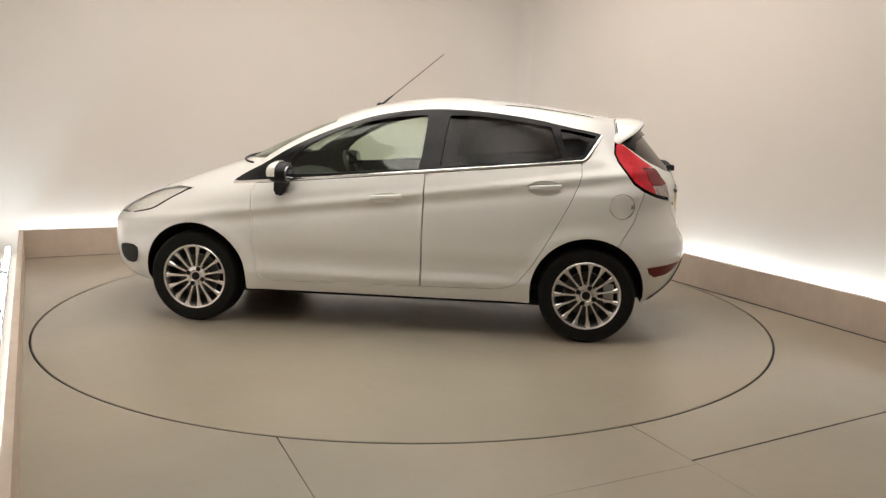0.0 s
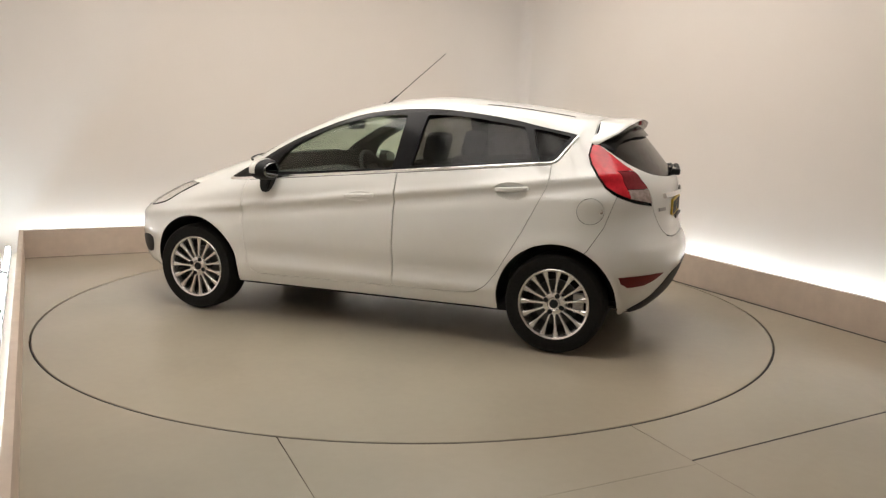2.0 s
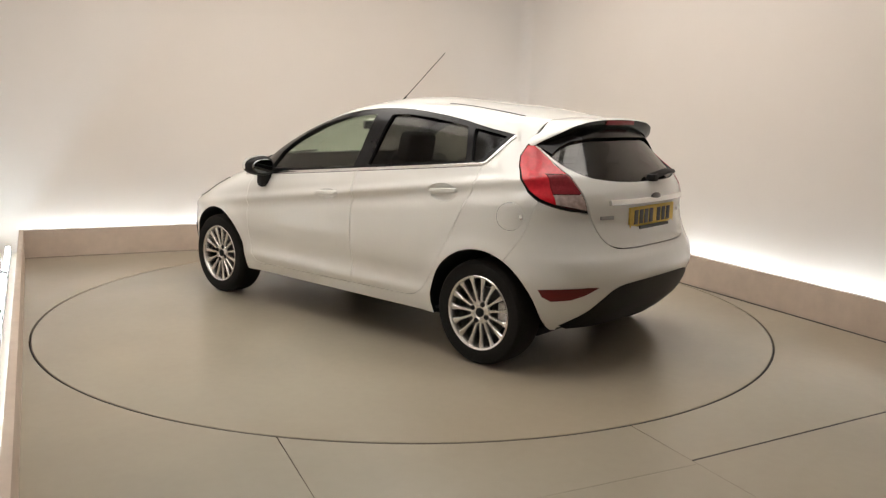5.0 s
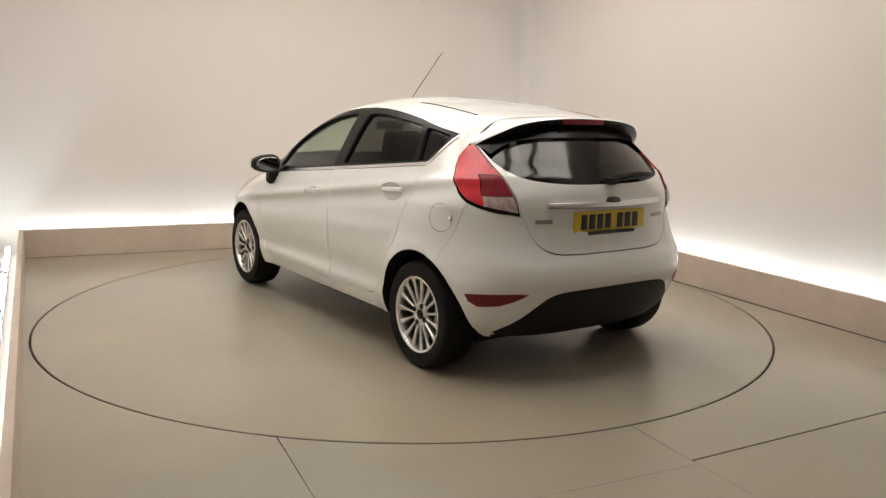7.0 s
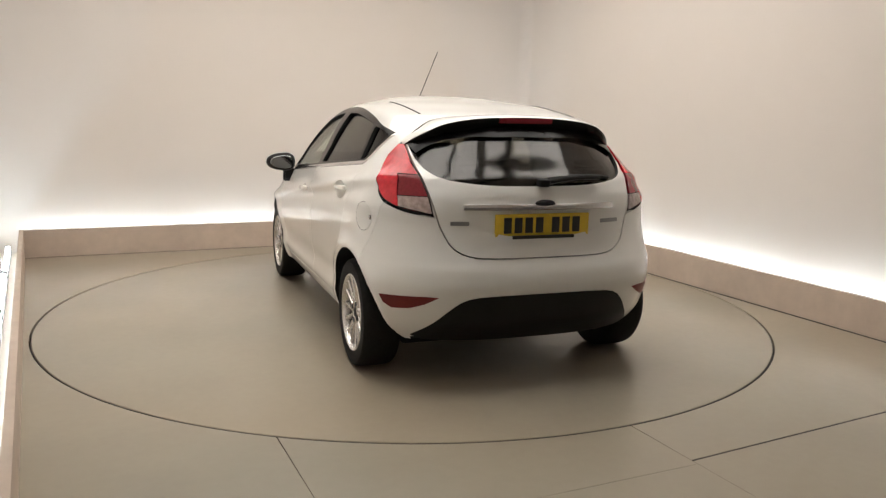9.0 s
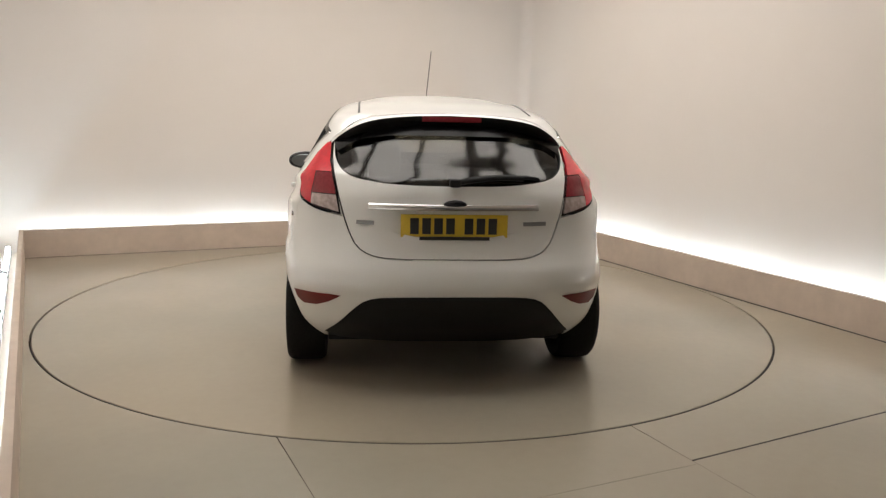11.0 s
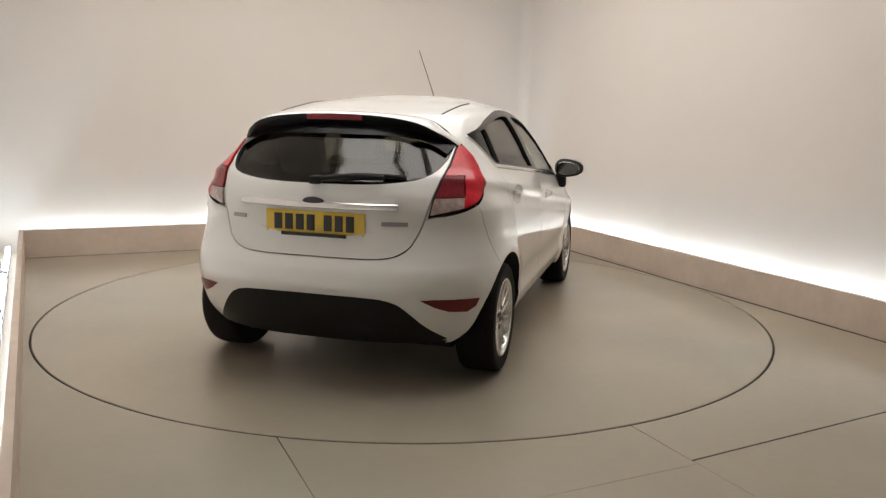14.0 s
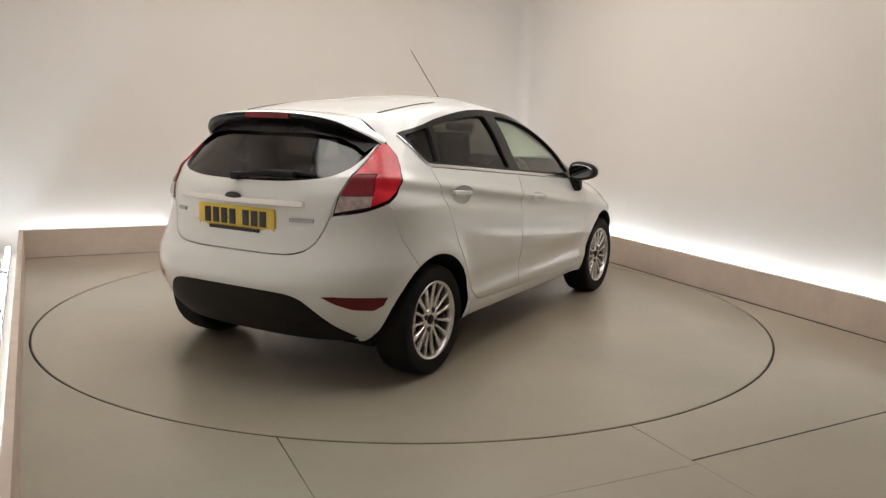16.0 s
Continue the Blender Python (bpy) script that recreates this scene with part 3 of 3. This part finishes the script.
    surround = boolean(frame_skin, prism_bm(chaikin(DLO, 1), "y", -1.1, 1.1), "INTERSECT")
    surround = boolean(surround, side_windows(0), "DIFFERENCE")
    for s in (1, -1):
        part("window_surround", half(surround, s), [M_GLOSS_BLACK, M_TRIM], car, "gloss black side window surround")
    pane_skin = shell(0.009, 0.013, 0.80, 1.45, 40, 16, 48)
    for poly, mat, owner in ((WIN_FRONT, M_GLASS, "front_door"), (WIN_REAR, M_PRIVACY, "rear_door"), (WIN_QUARTER, M_QUARTER, "")):
        panes = boolean(pane_skin, prism_bm(grow(chaikin(poly, 1), 0.006), "y", -1.1, 1.1), "INTERSECT")
        for s in (1, -1):
            part("window_pane", half(panes, s), [mat, mat], door_obs[owner, s] if owner else body)
    part("windscreen", boolean(pane_skin, windscreen(0.006), "INTERSECT"), [M_GLASS, M_GLASS], car)
    part("rear_window", boolean(pane_skin, rear_glass(0.006), "INTERSECT"), [M_REAR_GLASS, M_REAR_GLASS], gate, "dark tinted heated rear window")

    def ribbon(path, out, w, d):
        """A thin strip along points of the skin: out is the way it faces at each."""
        bm, rows = bmesh.new(), []
        for i, p in enumerate(path):
            tan = (Vector(path[min(i + 1, len(path) - 1)]) - Vector(path[max(i - 1, 0)])).normalized()
            o = Vector(out[i]).normalized()
            up = tan.cross(o).normalized()
            rows.append([bm.verts.new(Vector(p) + up * (a * w / 2) + o * b) for a, b in ((-1, -d), (-1, d * 0.6), (-0.4, d), (0.4, d), (1, d * 0.6), (1, -d))])
        for a, b in zip(rows, rows[1:]):
            for i in range(6):
                bm.faces.new((a[i], a[(i + 1) % 6], b[(i + 1) % 6], b[i]))
        bm.faces.new(rows[0])
        bm.faces.new(rows[-1])
        bmesh.ops.recalc_face_normals(bm, faces=bm.faces[:])
        return bm

    for s in (1, -1):
        xs = np.linspace(1.0, -1.185, 50)
        path = [(x, s * (half_width(x, belt(x)) + 0.001), belt(x)) for x in xs]
        for x, z in ((-1.205, 1.110), (-1.225, 1.134), (-1.255, 1.182), (-1.285, 1.232), (-1.30, 1.252)):
            path.append((x, s * (half_width(x, z) + 0.001), z))
        part("chrome_strip", ribbon(path, [(0, s, 0.25)] * len(path), 0.016, 0.005), M_CHROME, car, "thin chrome strip under the side windows")
        path = [(x, s * 0.465, roof_z(x, 0.465) + 0.001) for x in np.linspace(-0.70, -1.25, 24)]
        part("roof_ditch_trim", ribbon(path, [(0, 0, 1)] * len(path), 0.011, 0.0025), M_TRIM, car, "black roof ditch trim")

    # tail lamps
    lens_skin = shell(-0.006, 0.03, 0.80, 1.30, 40, 30, 40)
    def mirrored(me):
        bm = bmesh.new()
        bm.from_mesh(me)
        bm.transform(Matrix.Diagonal((1, -1, 1, 1)))
        bmesh.ops.reverse_faces(bm, faces=bm.faces[:])
        return mesh_of(bm)

    lens_volume = boolean(mesh_of(prism_bm(LENS_SIDE, "y", -0.2, -1.1)), prism_bm([(-y, z) for y, z in grow(LAMP_REAR, -0.004)], "x", -2.2, -1.2), "INTERSECT")
    lens = boolean(lens_skin, lens_volume, "INTERSECT")
    low = [(-0.3, .822), (-.700, .914), (-.694, .963), (-0.3, .961)]
    foot_strip = [(-0.3, .74), (-.700, .74), (-.700, .911), (-0.3, .819)]
    mid = [(-0.3, .965), (-.694, .967), (-.674, 1.064), (-0.3, 1.064)]
    inner = [(-0.3, .73), (-.704, .73), (-.698, .965), (-.678, 1.068), (-0.3, 1.068)]
    pieces = [("reversing_lens", boolean(lens, prism_bm(low, "x", -2.2, -1.2), "INTERSECT"), M_CLEAR, "clear reversing lens"),
              ("indicator_lens", boolean(lens, prism_bm(mid, "x", -2.2, -1.2), "INTERSECT"), M_RED_DARK, "deep red lens"),
              ("lower_lens", boolean(lens, prism_bm(foot_strip, "x", -2.2, -1.2), "INTERSECT"), M_RED_DARK, "deep red lower strip"),
              ("brake_lens", boolean(lens, prism_bm(inner, "x", -2.3, -1.1), "DIFFERENCE"), M_RED, "bright red lens"),
              ("lamp_housing", boolean(shell(0.012, 0.05, 0.80, 1.30, 30, 24, 30), lamp_volume(0.008, -1), "INTERSECT"), M_TRIM, "")]
    for s in (-1, 1):
        lamp = new("tail_lamp")
        lamp.parent = car
        for name, me, mat, label in pieces:
            part(name, me.copy() if s < 0 else mirrored(me), [mat, mat], lamp, label)

    # headlamps and fog lamp surrounds
    head_skin, head_back = shell(0.002, 0.008, 0.45, 1.0, 30, 26, 30), shell(0.025, 0.05, 0.45, 1.0, 30, 26, 30)
    for s in (1, -1):
        me = boolean(head_skin, prism_bm(grow(HEADLAMP, -0.004), "y", 0.385 * s, 1.1 * s), "INTERSECT")
        lamp = part("headlamp", me, [M_LENS, M_LENS], car, "clear swept-back headlamp")
        me = boolean(head_back, prism_bm(grow(HEADLAMP, 0.004), "y", 0.375 * s, 1.1 * s), "INTERSECT")
        part("lamp_reflector", me, [M_HEADLAMP, M_TRIM], lamp, "silvery headlamp reflector")
        edge = hermite([(1.32, .850), (1.45, .778), (1.57, .710), (1.72, .676)])
        path = [(x, s * half_width(x, edge(x)), float(edge(x))) for x in np.linspace(1.32, 1.72, 18)]
        part("lamp_rim", ribbon(path, [(.4, s, .2)] * 18, .012, .003), M_TRIM, lamp, "dark lower headlamp rim")
    fog_skin = shell(-0.004, 0.02, 0.25, 0.6, 24, 26, 30)
    fog = boolean(fog_skin, prism_bm(chaikin([(1.70, .340), (1.665, .40), (1.672, .470), (1.83, .465), (1.86, .42), (1.82, .345)], 1), "y", -1.1, 1.1), "INTERSECT")
    for s in (1, -1):
        part("fog_lamp_surround", half(fog, s), [M_TRIM, M_TRIM], car)

    # rear: diffuser, reflectors, spoiler, third lamp, plate, strip, badge, wiper
    low_skin = shell(-0.004, 0.02, 0.20, 0.60, 30, 40, 30)
    diff = chaikin(mirror_poly([(0, .492), (.33, .489), (.425, .470), (.485, .418), (.555, .335), (.655, .235), (.3, .225), (0, .225)]), 1)
    part("diffuser", boolean(low_skin, prism_bm(diff, "x", -2.2, -1.3), "INTERSECT"), [M_TRIM, M_TRIM], car, "black textured lower bumper panel")
    refl = [(.545, .484), (.60, .487), (.70, .482), (.785, .474), (.768, .435), (.735, .411), (.665, .420), (.605, .446)]
    for s in (1, -1):
        part("reflector", boolean(low_skin, prism_bm([(y * s, z) for y, z in refl], "x", -2.2, -1.3), "INTERSECT"), [M_REFLECTOR, M_REFLECTOR], car, "dark red bumper reflector")

    LIP_Z = hermite([(0, 1.357), (.15, 1.354), (.30, 1.343), (.43, 1.318), (.52, 1.274), (.575, 1.236), (.607, 1.203)])
    LIP_X = hermite([(0, -1.592), (.30, -1.584), (.43, -1.558), (.52, -1.508), (.575, -1.448), (.607, -1.400)])
    LIP_BACK = hermite([(0, .20), (.43, .17), (.52, .115), (.575, .07), (.607, .03)])

    def spoiler_bm(n=48):
        """A near level lip that stands off the tailgate, white above and black behind."""
        bm, rows = bmesh.new(), []
        for i in range(n + 1):
            y = .607 * math.sin(math.pi / 2 * (2 * i / n - 1))
            a = abs(y)
            lx, lz, back = float(LIP_X(a)), float(LIP_Z(a)), float(LIP_BACK(a))
            deep = back / .20
            A = Vector((lx + back, y, roof_z(lx + back, y) + .0012))
            B = Vector((lx, y, lz))
            rows.append([bm.verts.new(p) for p in (A, A.lerp(B, .35) + Vector((0, 0, .005 * deep)), A.lerp(B, .75) + Vector((0, 0, .005 * deep)), B + Vector((.006, 0, .001)),
                                                   B + Vector((0, 0, -.005)), B + Vector((.004 * deep, 0, -.022 * deep - .003)),
                                                   B + Vector((.045 * deep, -.01 * y, -.060 * deep - .004)), B + Vector((.10 * deep, -.015 * y, -.050 * deep - .004)),
                                                   A + Vector((0, 0, -.02)))])
        m = len(rows[0])
        for a, b in zip(rows, rows[1:]):
            for i in range(m):
                f = bm.faces.new((a[i], b[i], b[(i + 1) % m], a[(i + 1) % m]))
                f.material_index = 0 if i < 4 else 1
        for r in (rows[0], rows[-1][::-1]):
            bm.faces.new(r).material_index = 1
        bmesh.ops.recalc_face_normals(bm, faces=bm.faces[:])
        return bm

    # black window border, drawn lower to include the spoiler's shadow as colour
    band_skin = shell(-0.003, 0.012, 1.10, 1.42, 30, 40, 30)
    band = mirror_poly([(0, 1.254), (.30, 1.251), (.44, 1.232), (.52, 1.198), (.572, 1.165), (.590, 1.205), (.582, 1.255), (.548, 1.308), (.4, 1.341), (0, 1.346)])
    part("shaded_window_border", boolean(band_skin, prism_bm(band, "x", -2.2, -1.392), "INTERSECT"), [M_GLOSS_BLACK, M_GLOSS_BLACK], gate, "gloss black border, widened to hold the spoiler's painted shade")
    spoiler = part("roof_spoiler", spoiler_bm(), [M_PAINT, M_GLOSS_BLACK], gate, "white roof spoiler with a gloss black underside", 45)
    part("third_brake_lamp", box_bm(-1.596, -1.560, -.15, .15, 1.321, 1.348, 0.004), M_RED_DARK, spoiler)

    px = plate_x
    plate = part("number_plate", box_bm(px - 0.012, px, -.26, .26, .772, .884, 0.003), M_PLATE, gate, "yellow rear number plate with dark characters")
    for i in range(7):
        y = .215 - i * 0.058 - (0.032 if i > 3 else 0)
        part("character_bar", box_bm(px - 0.0145, px - 0.011, y - 0.042, y, .789, .867, 0.001), M_INK, plate)
    part("plate_strip", box_bm(tail_x(0, .77) - 0.004, tail_x(0, .77) + 0.02, -.17, .17, .762, .777), M_INK, plate)
    path = [(tail_x(y, .917) - 0.010, y, .917) for y in np.linspace(.415, -.415, 30)]
    strip = part("chrome_handle_strip", ribbon(path, [(-1, 0, .35)] * 30, 0.028, 0.010), M_CHROME, gate, "polished silver strip across the tailgate")
    bm = bmesh.new()
    bmesh.ops.create_uvsphere(bm, u_segments=24, v_segments=12, radius=1.0)
    bm.transform(Matrix.Translation((tail_x(0, .93) - 0.010, 0, .932)) @ Matrix.Diagonal((.010, .058, .024, 1)))
    part("badge", bm, M_BADGE, gate, "dark oval badge")
    for y, w in ((.43, .085), (-.40, .12)):
        path = [(tail_x(abs(v), .838) - .003, v, .838) for v in np.linspace(y + w / 2, y - w / 2, 8)]
        part("lettering_bar", ribbon(path, [(-1, 0, .1)] * 8, .020, .003), M_GREY_MARK, gate)

    wx = lambda y, z: tail_x(y, z)
    wiper = part("wiper_arm", join_bm(box_bm(wx(0, 1.035) - .045, wx(0, 1.035) + .01, -.028, .028, 1.015, 1.055, 0.012, 3),
                                      ribbon([(wx(y, 1.04 + .03 * abs(y)) - .030, y, 1.036 + .026 * math.sin(abs(y) / .40 * 2.6)) for y in np.linspace(0.0, -.34, 14)], [(-1, 0, .5)] * 14, .024, .009)),
                 M_TRIM, gate, "black rear wiper arm")
    part("wiper_blade", ribbon([(wx(y, 1.07) - .014, y, 1.050 + .016 * math.sin((-y - .05) / .40 * 3.1)) for y in np.linspace(-.05, -.43, 16)], [(-1, 0, .5)] * 16, .016, .007), M_TRIM, wiper)

    # door handles
    for (name, s), ob in door_obs.items():
        cx, cz = HANDLES[0 if name == "front_door" else 1]
        w = half_width(cx, cz)
        bm = box_bm(-.100, .100, -.010, .014, -.017, .017, 0.0115, 3)
        for v in bm.verts:
            v.co.y -= 0.010 * (v.co.x / 0.098) ** 2
            v.co.z *= 1 - 0.25 * (v.co.x / 0.098) ** 2
        if s < 0:
            bm.transform(Matrix.Diagonal((1, -1, 1, 1)))
            bmesh.ops.reverse_faces(bm, faces=bm.faces[:])
        bm.transform(Matrix.Translation((cx, s * (w + 0.010), cz + .004)) @ pose(0, 0, 0, 0, 4))
        part("door_handle", bm, M_PAINT, ob)

    # door mirrors
    for s in (1, -1):
        def ball(cx, cy, cz, rx, ry, rz, power=2.6):
            b = bmesh.new()
            bmesh.ops.create_uvsphere(b, u_segments=28, v_segments=16, radius=1.0)
            for v in b.verts:
                n = (abs(v.co.x) ** power + abs(v.co.y) ** power + abs(v.co.z) ** power) ** (1 / power)
                v.co = v.co / n
                v.co = Vector((cx + v.co.x * rx, s * (cy + v.co.y * ry), cz + v.co.z * rz * (1 - 0.2 * v.co.y)))
            if s < 0:
                bmesh.ops.reverse_faces(b, faces=b.faces[:])
            return b
        house = mesh_of(ball(.635, .905, .985, .075, .105, .064))
        house = boolean(house, box_bm(.3, .585, -1.5, 1.5, .5, 1.5), "DIFFERENCE")
        mir = part("door_mirror", house, M_TRIM, car, "black door mirror with a white cap")
        cap = boolean(mesh_of(ball(.637, .905, .988, .078, .108, .067)), box_bm(.2, .640, -1.5, 1.5, .5, 1.5), "DIFFERENCE")
        cap = boolean(cap, box_bm(.2, 1.2, -1.5, 1.5, .5, .968), "DIFFERENCE")
        part("mirror_cap", cap, M_PAINT, mir, "white mirror cap")
        glass = boolean(mesh_of(ball(.635, .905, .985, .074, .100, .058)), box_bm(.588, 1.2, -1.5, 1.5, .5, 1.5), "DIFFERENCE")
        glass = boolean(glass, box_bm(.2, .578, -1.5, 1.5, .5, 1.5), "DIFFERENCE")
        part("mirror_pane", glass, M_MIRROR, mir)
        bm = prism_bm([(.60, .945), (.69, .945), (.695, .86), (.665, .835), (.635, .85)], "y", s * (half_width(.65, .88) - 0.02), s * (half_width(.65, .88) + .055))
        bmesh.ops.bevel(bm, geom=bm.edges[:], offset=0.010, segments=2, affect="EDGES")
        part("mirror_foot", bm, M_TRIM, mir)

    for y0, y1 in ((.60, .02), (-.06, -.58)):
        ys = np.linspace(y0, y1, 16)
        path = [(nose_x(y, 1.02 + .03 * k / 15) + .006, y, 1.02 + .03 * k / 15 + .004) for k, y in enumerate(ys)]
        part("front_wiper", ribbon(path, [(.5, 0, .8)] * 16, .012, .006), M_TRIM, car, "black windscreen wiper")

    # aerial
    a, b = Vector((.215, 0, roof_z(.215, 0) - .003)), Vector((-.233, 0, 1.766))
    aim = (b - a).to_track_quat("Y", "Z").to_matrix().to_4x4()
    L = (b - a).length
    rod = lathe_bm([(.0003, .02), (.0075, .02), (.0055, .11), (.0028, .125), (.0022, L), (.0003, L)], 12)
    rod.transform(Matrix.Translation(a) @ aim)
    foot = lathe_bm([(.0003, 0), (.026, 0), (.024, .008), (.012, .024), (.0003, .028)], 20, "z")
    if max(v.co.z for v in foot.verts) < .01:
        foot.transform(pose(0, 0, 0, 180))
    foot.transform(Matrix.Translation(a))
    part("aerial", join_bm(rod, foot), M_TRIM, car, "black whip roof aerial")

    # wheels with tyre, alloy rim, brake disc
    def wheel(x, s):
        hub = new("wheel")
        hub.parent = car
        hub.location = (x, s * WHEEL_Y, WHEEL_Z)
        if s < 0:
            hub.rotation_euler = (0, 0, math.pi)
        prof = [(.200, -.092), (.215, -.098), (.25, -.102), (.275, -.100), (.287, -.088), (.292, -.070), (.2935, -.030), (.2935, .030), (.292, .070), (.287, .088),
                (.275, .100), (.25, .102), (.215, .098), (.200, .092)]
        part("tyre", lathe_bm(prof, 72), M_TYRE, hub)
        lip = lathe_bm([(.196, -.090), (.203, -.090), (.206, .080), (.210, .096), (.206, .100), (.196, .094), (.188, .075), (.186, .02), (.186, -.06)], 72)
        spokes = []
        for k in range(15):
            bm = bmesh.new()
            rows = []
            for r, w, d, th in ((.045, .009, .072, .022), (.08, .0075, .078, .022), (.13, .0085, .080, .020), (.17, .0125, .083, .018), (.196, .019, .086, .016)):
                rows.append([bm.verts.new((r, y, z)) for y, z in ((d, -w * .55), (d, w * .55), (d - .006, w), (d - th, w), (d - th, -w), (d - .006, -w))])
            for A, B in zip(rows, rows[1:]):
                for i in range(6):
                    bm.faces.new((A[i], A[(i + 1) % 6], B[(i + 1) % 6], B[i]))
            bm.faces.new(rows[0])
            bm.faces.new(rows[-1])
            bmesh.ops.recalc_face_normals(bm, faces=bm.faces[:])
            bm.transform(Matrix.Rotation(2 * math.pi * k / 15, 4, "Y"))
            spokes.append(bm)
        centre = lathe_bm([(.0004, .045), (.066, .045), (.068, .066), (.062, .076), (.040, .078), (.034, .072), (.0004, .072)], 40)
        rim = part("rim", join_bm(lip, centre, *spokes), M_ALLOY, hub, "silver fifteen-spoke alloy rim")
        part("hub_cap", lathe_bm([(.0004, .070), (.026, .070), (.025, .077), (.018, .079), (.0004, .080)], 28), M_TRIM, rim, "dark centre cap")
        for k in range(4):
            a = math.pi / 2 * k + .4
            bolt = lathe_bm([(.0004, .070), (.0145, .070), (.0145, .0795), (.0004, .0795)], 12)
            bolt.transform(Matrix.Translation((.051 * math.cos(a), 0, .051 * math.sin(a))))
            part("wheel_bolt", bolt, M_TRIM, rim)
        part("brake_disc", lathe_bm([(.0004, .0), (.135, .0), (.135, .022), (.075, .022), (.07, .045), (.0004, .045)], 48), M_DARK_METAL, hub, "dark brake disc")
        if x < 0:
            grip = box_bm(-.030, .030, .018, .052, -.058, .058, .012, 3)
            grip.transform(Matrix.Translation((-.135 * s, 0, .012)))
            part("brake_caliper", grip, M_CALIPER, hub, "pale grey brake caliper")
        part("back_plate", lathe_bm([(.0004, -.05), (.19, -.05), (.19, -.04), (.0004, -.04)], 40), M_DARK, hub)

    for x in (WHEEL_X, -WHEEL_X):
        for s in (1, -1):
            wheel(x, s)
            ang, bm, rows = [radians(a) for a in range(-6, 187, 6)], bmesh.new(), []
            for a in ang:
                px, pz = x + .349 * math.cos(a), WHEEL_Z + .01 + .349 * math.sin(a)
                reach = half_width(px, max(pz, .30)) - .020
                qx, qz = x + .343 * math.cos(a), WHEEL_Z + .01 + .343 * math.sin(a)
                rows.append([bm.verts.new(p) for p in ((px, s * .46, pz), (px, s * reach, pz), (qx, s * reach, qz), (qx, s * .46, qz))])
            for A, B in zip(rows, rows[1:]):
                for i in range(4):
                    bm.faces.new((A[i], A[(i + 1) % 4], B[(i + 1) % 4], B[i]))
            bmesh.ops.recalc_face_normals(bm, faces=bm.faces[:])
            liner = join_bm(bm, prism_bm([(x + .345 * math.cos(a), max(.2, WHEEL_Z + .01 + .345 * math.sin(a))) for a in ang], "y", s * .45, s * .47))
            part("arch_liner", liner, M_TRIM, car)

    # floor pan and cabin
    part("floor_pan", box_bm(-1.50, 1.45, -.62, .62, .170, .215, .01), M_TRIM, car)
    dash = prism_bm(chaikin([(.98, .45), (.70, .50), (.62, .70), (.64, .86), (.76, .925), (.98, .935)], 1), "y", -.62, .62)
    part("dashboard", dash, M_CABIN, car, "dark grey dashboard")
    tor = bmesh.new()
    rings = []
    for i in range(36):
        a = 2 * math.pi * i / 36
        rings.append([tor.verts.new(((.178 + .016 * math.cos(b)) * math.cos(a), (.178 + .016 * math.cos(b)) * math.sin(a), .016 * math.sin(b))) for b in [2 * math.pi * k / 8 for k in range(8)]])
    for i in range(36):
        A, B = rings[i], rings[(i + 1) % 36]
        for k in range(8):
            tor.faces.new((A[k], B[k], B[(k + 1) % 8], A[(k + 1) % 8]))
    bmesh.ops.recalc_face_normals(tor, faces=tor.faces[:])
    tor = join_bm(tor, box_bm(-.17, .17, -.018, .018, -.012, .012, .005), box_bm(-.06, .06, -.07, .05, -.018, .022, .015, 3))
    tor.transform(pose(.47, -.37, .90, 0, -62, 0) @ pose(0, 0, 0, 0, 0, 90))
    part("steering_wheel", tor, M_CABIN, car)

    def rounded(lx, ly, lz, m, b=.045):
        return box_bm(-lx / 2, lx / 2, -ly / 2, ly / 2, -lz / 2, lz / 2, b, 4, m)

    def seat(x, y, rear=False):
        s = new("rear_seat" if rear else "front_seat")
        s.parent = car
        w = .46 if rear else .50
        part("cushion", rounded(.50, w, .16, pose(x, y, .46, 0, -8)), M_CABIN, s)
        part("backrest", rounded(.13, w - .02, .62, pose(x - .33, y, .76, 0, -20)), M_CABIN, s)
        part("headrest", rounded(.10, .27, .19, pose(x - .455 - (.02 if rear else 0), y, 1.15 if not rear else 1.11, 0, -14)), M_CABIN, s)
        for d in (-.06, .06):
            part("headrest_post", rounded(.012, .012, .16, pose(x - .44, y + d, 1.05, 0, -18), .004), M_CHROME, s)
    for y in (.37, -.37):
        seat(.12, y)
        seat(-.72, y, True)
    part("parcel_shelf", box_bm(-1.62, -1.22, -.55, .55, .945, .965, .008), M_CABIN, car)
    part("interior_mirror", rounded(.025, .23, .06, pose(.44, 0, 1.27, 0, -10), .012), M_TRIM, car)
    return car


build_floor()
turntable = build_turntable()
build_kerbs()
build_seals()
build_gutter()
build_walls()
build_tubes()
build_ceiling_lights()
build_ceiling_beams()
car = build_car()


# the car's heading in degrees at each second named: the table turns clockwise
HEADING = {0: 170.43, 1: 163.78, 2: 157.03, 3: 150.16, 4: 143.28, 5: 136.46, 6.5: 126.23, 7: 122.75, 7.5: 119.22, 8: 115.65, 8.5: 112.01, 9: 108.31, 10.25: 98.99,
           11.5: 89.69, 12: 86.03, 12.5: 82.42, 13: 78.78, 14: 71.51, 15: 64.27, 16: 57.02}


def motions():
    walk(turntable, [(t, pose(0, 0, 0, 0, 0, a)) for t, a in HEADING.items()])
    walk(car, [(t, pose(0, 0, 0, 0, 0, a) @ pose(0.0397, -0.1041, 0)) for t, a in HEADING.items()])


motions()
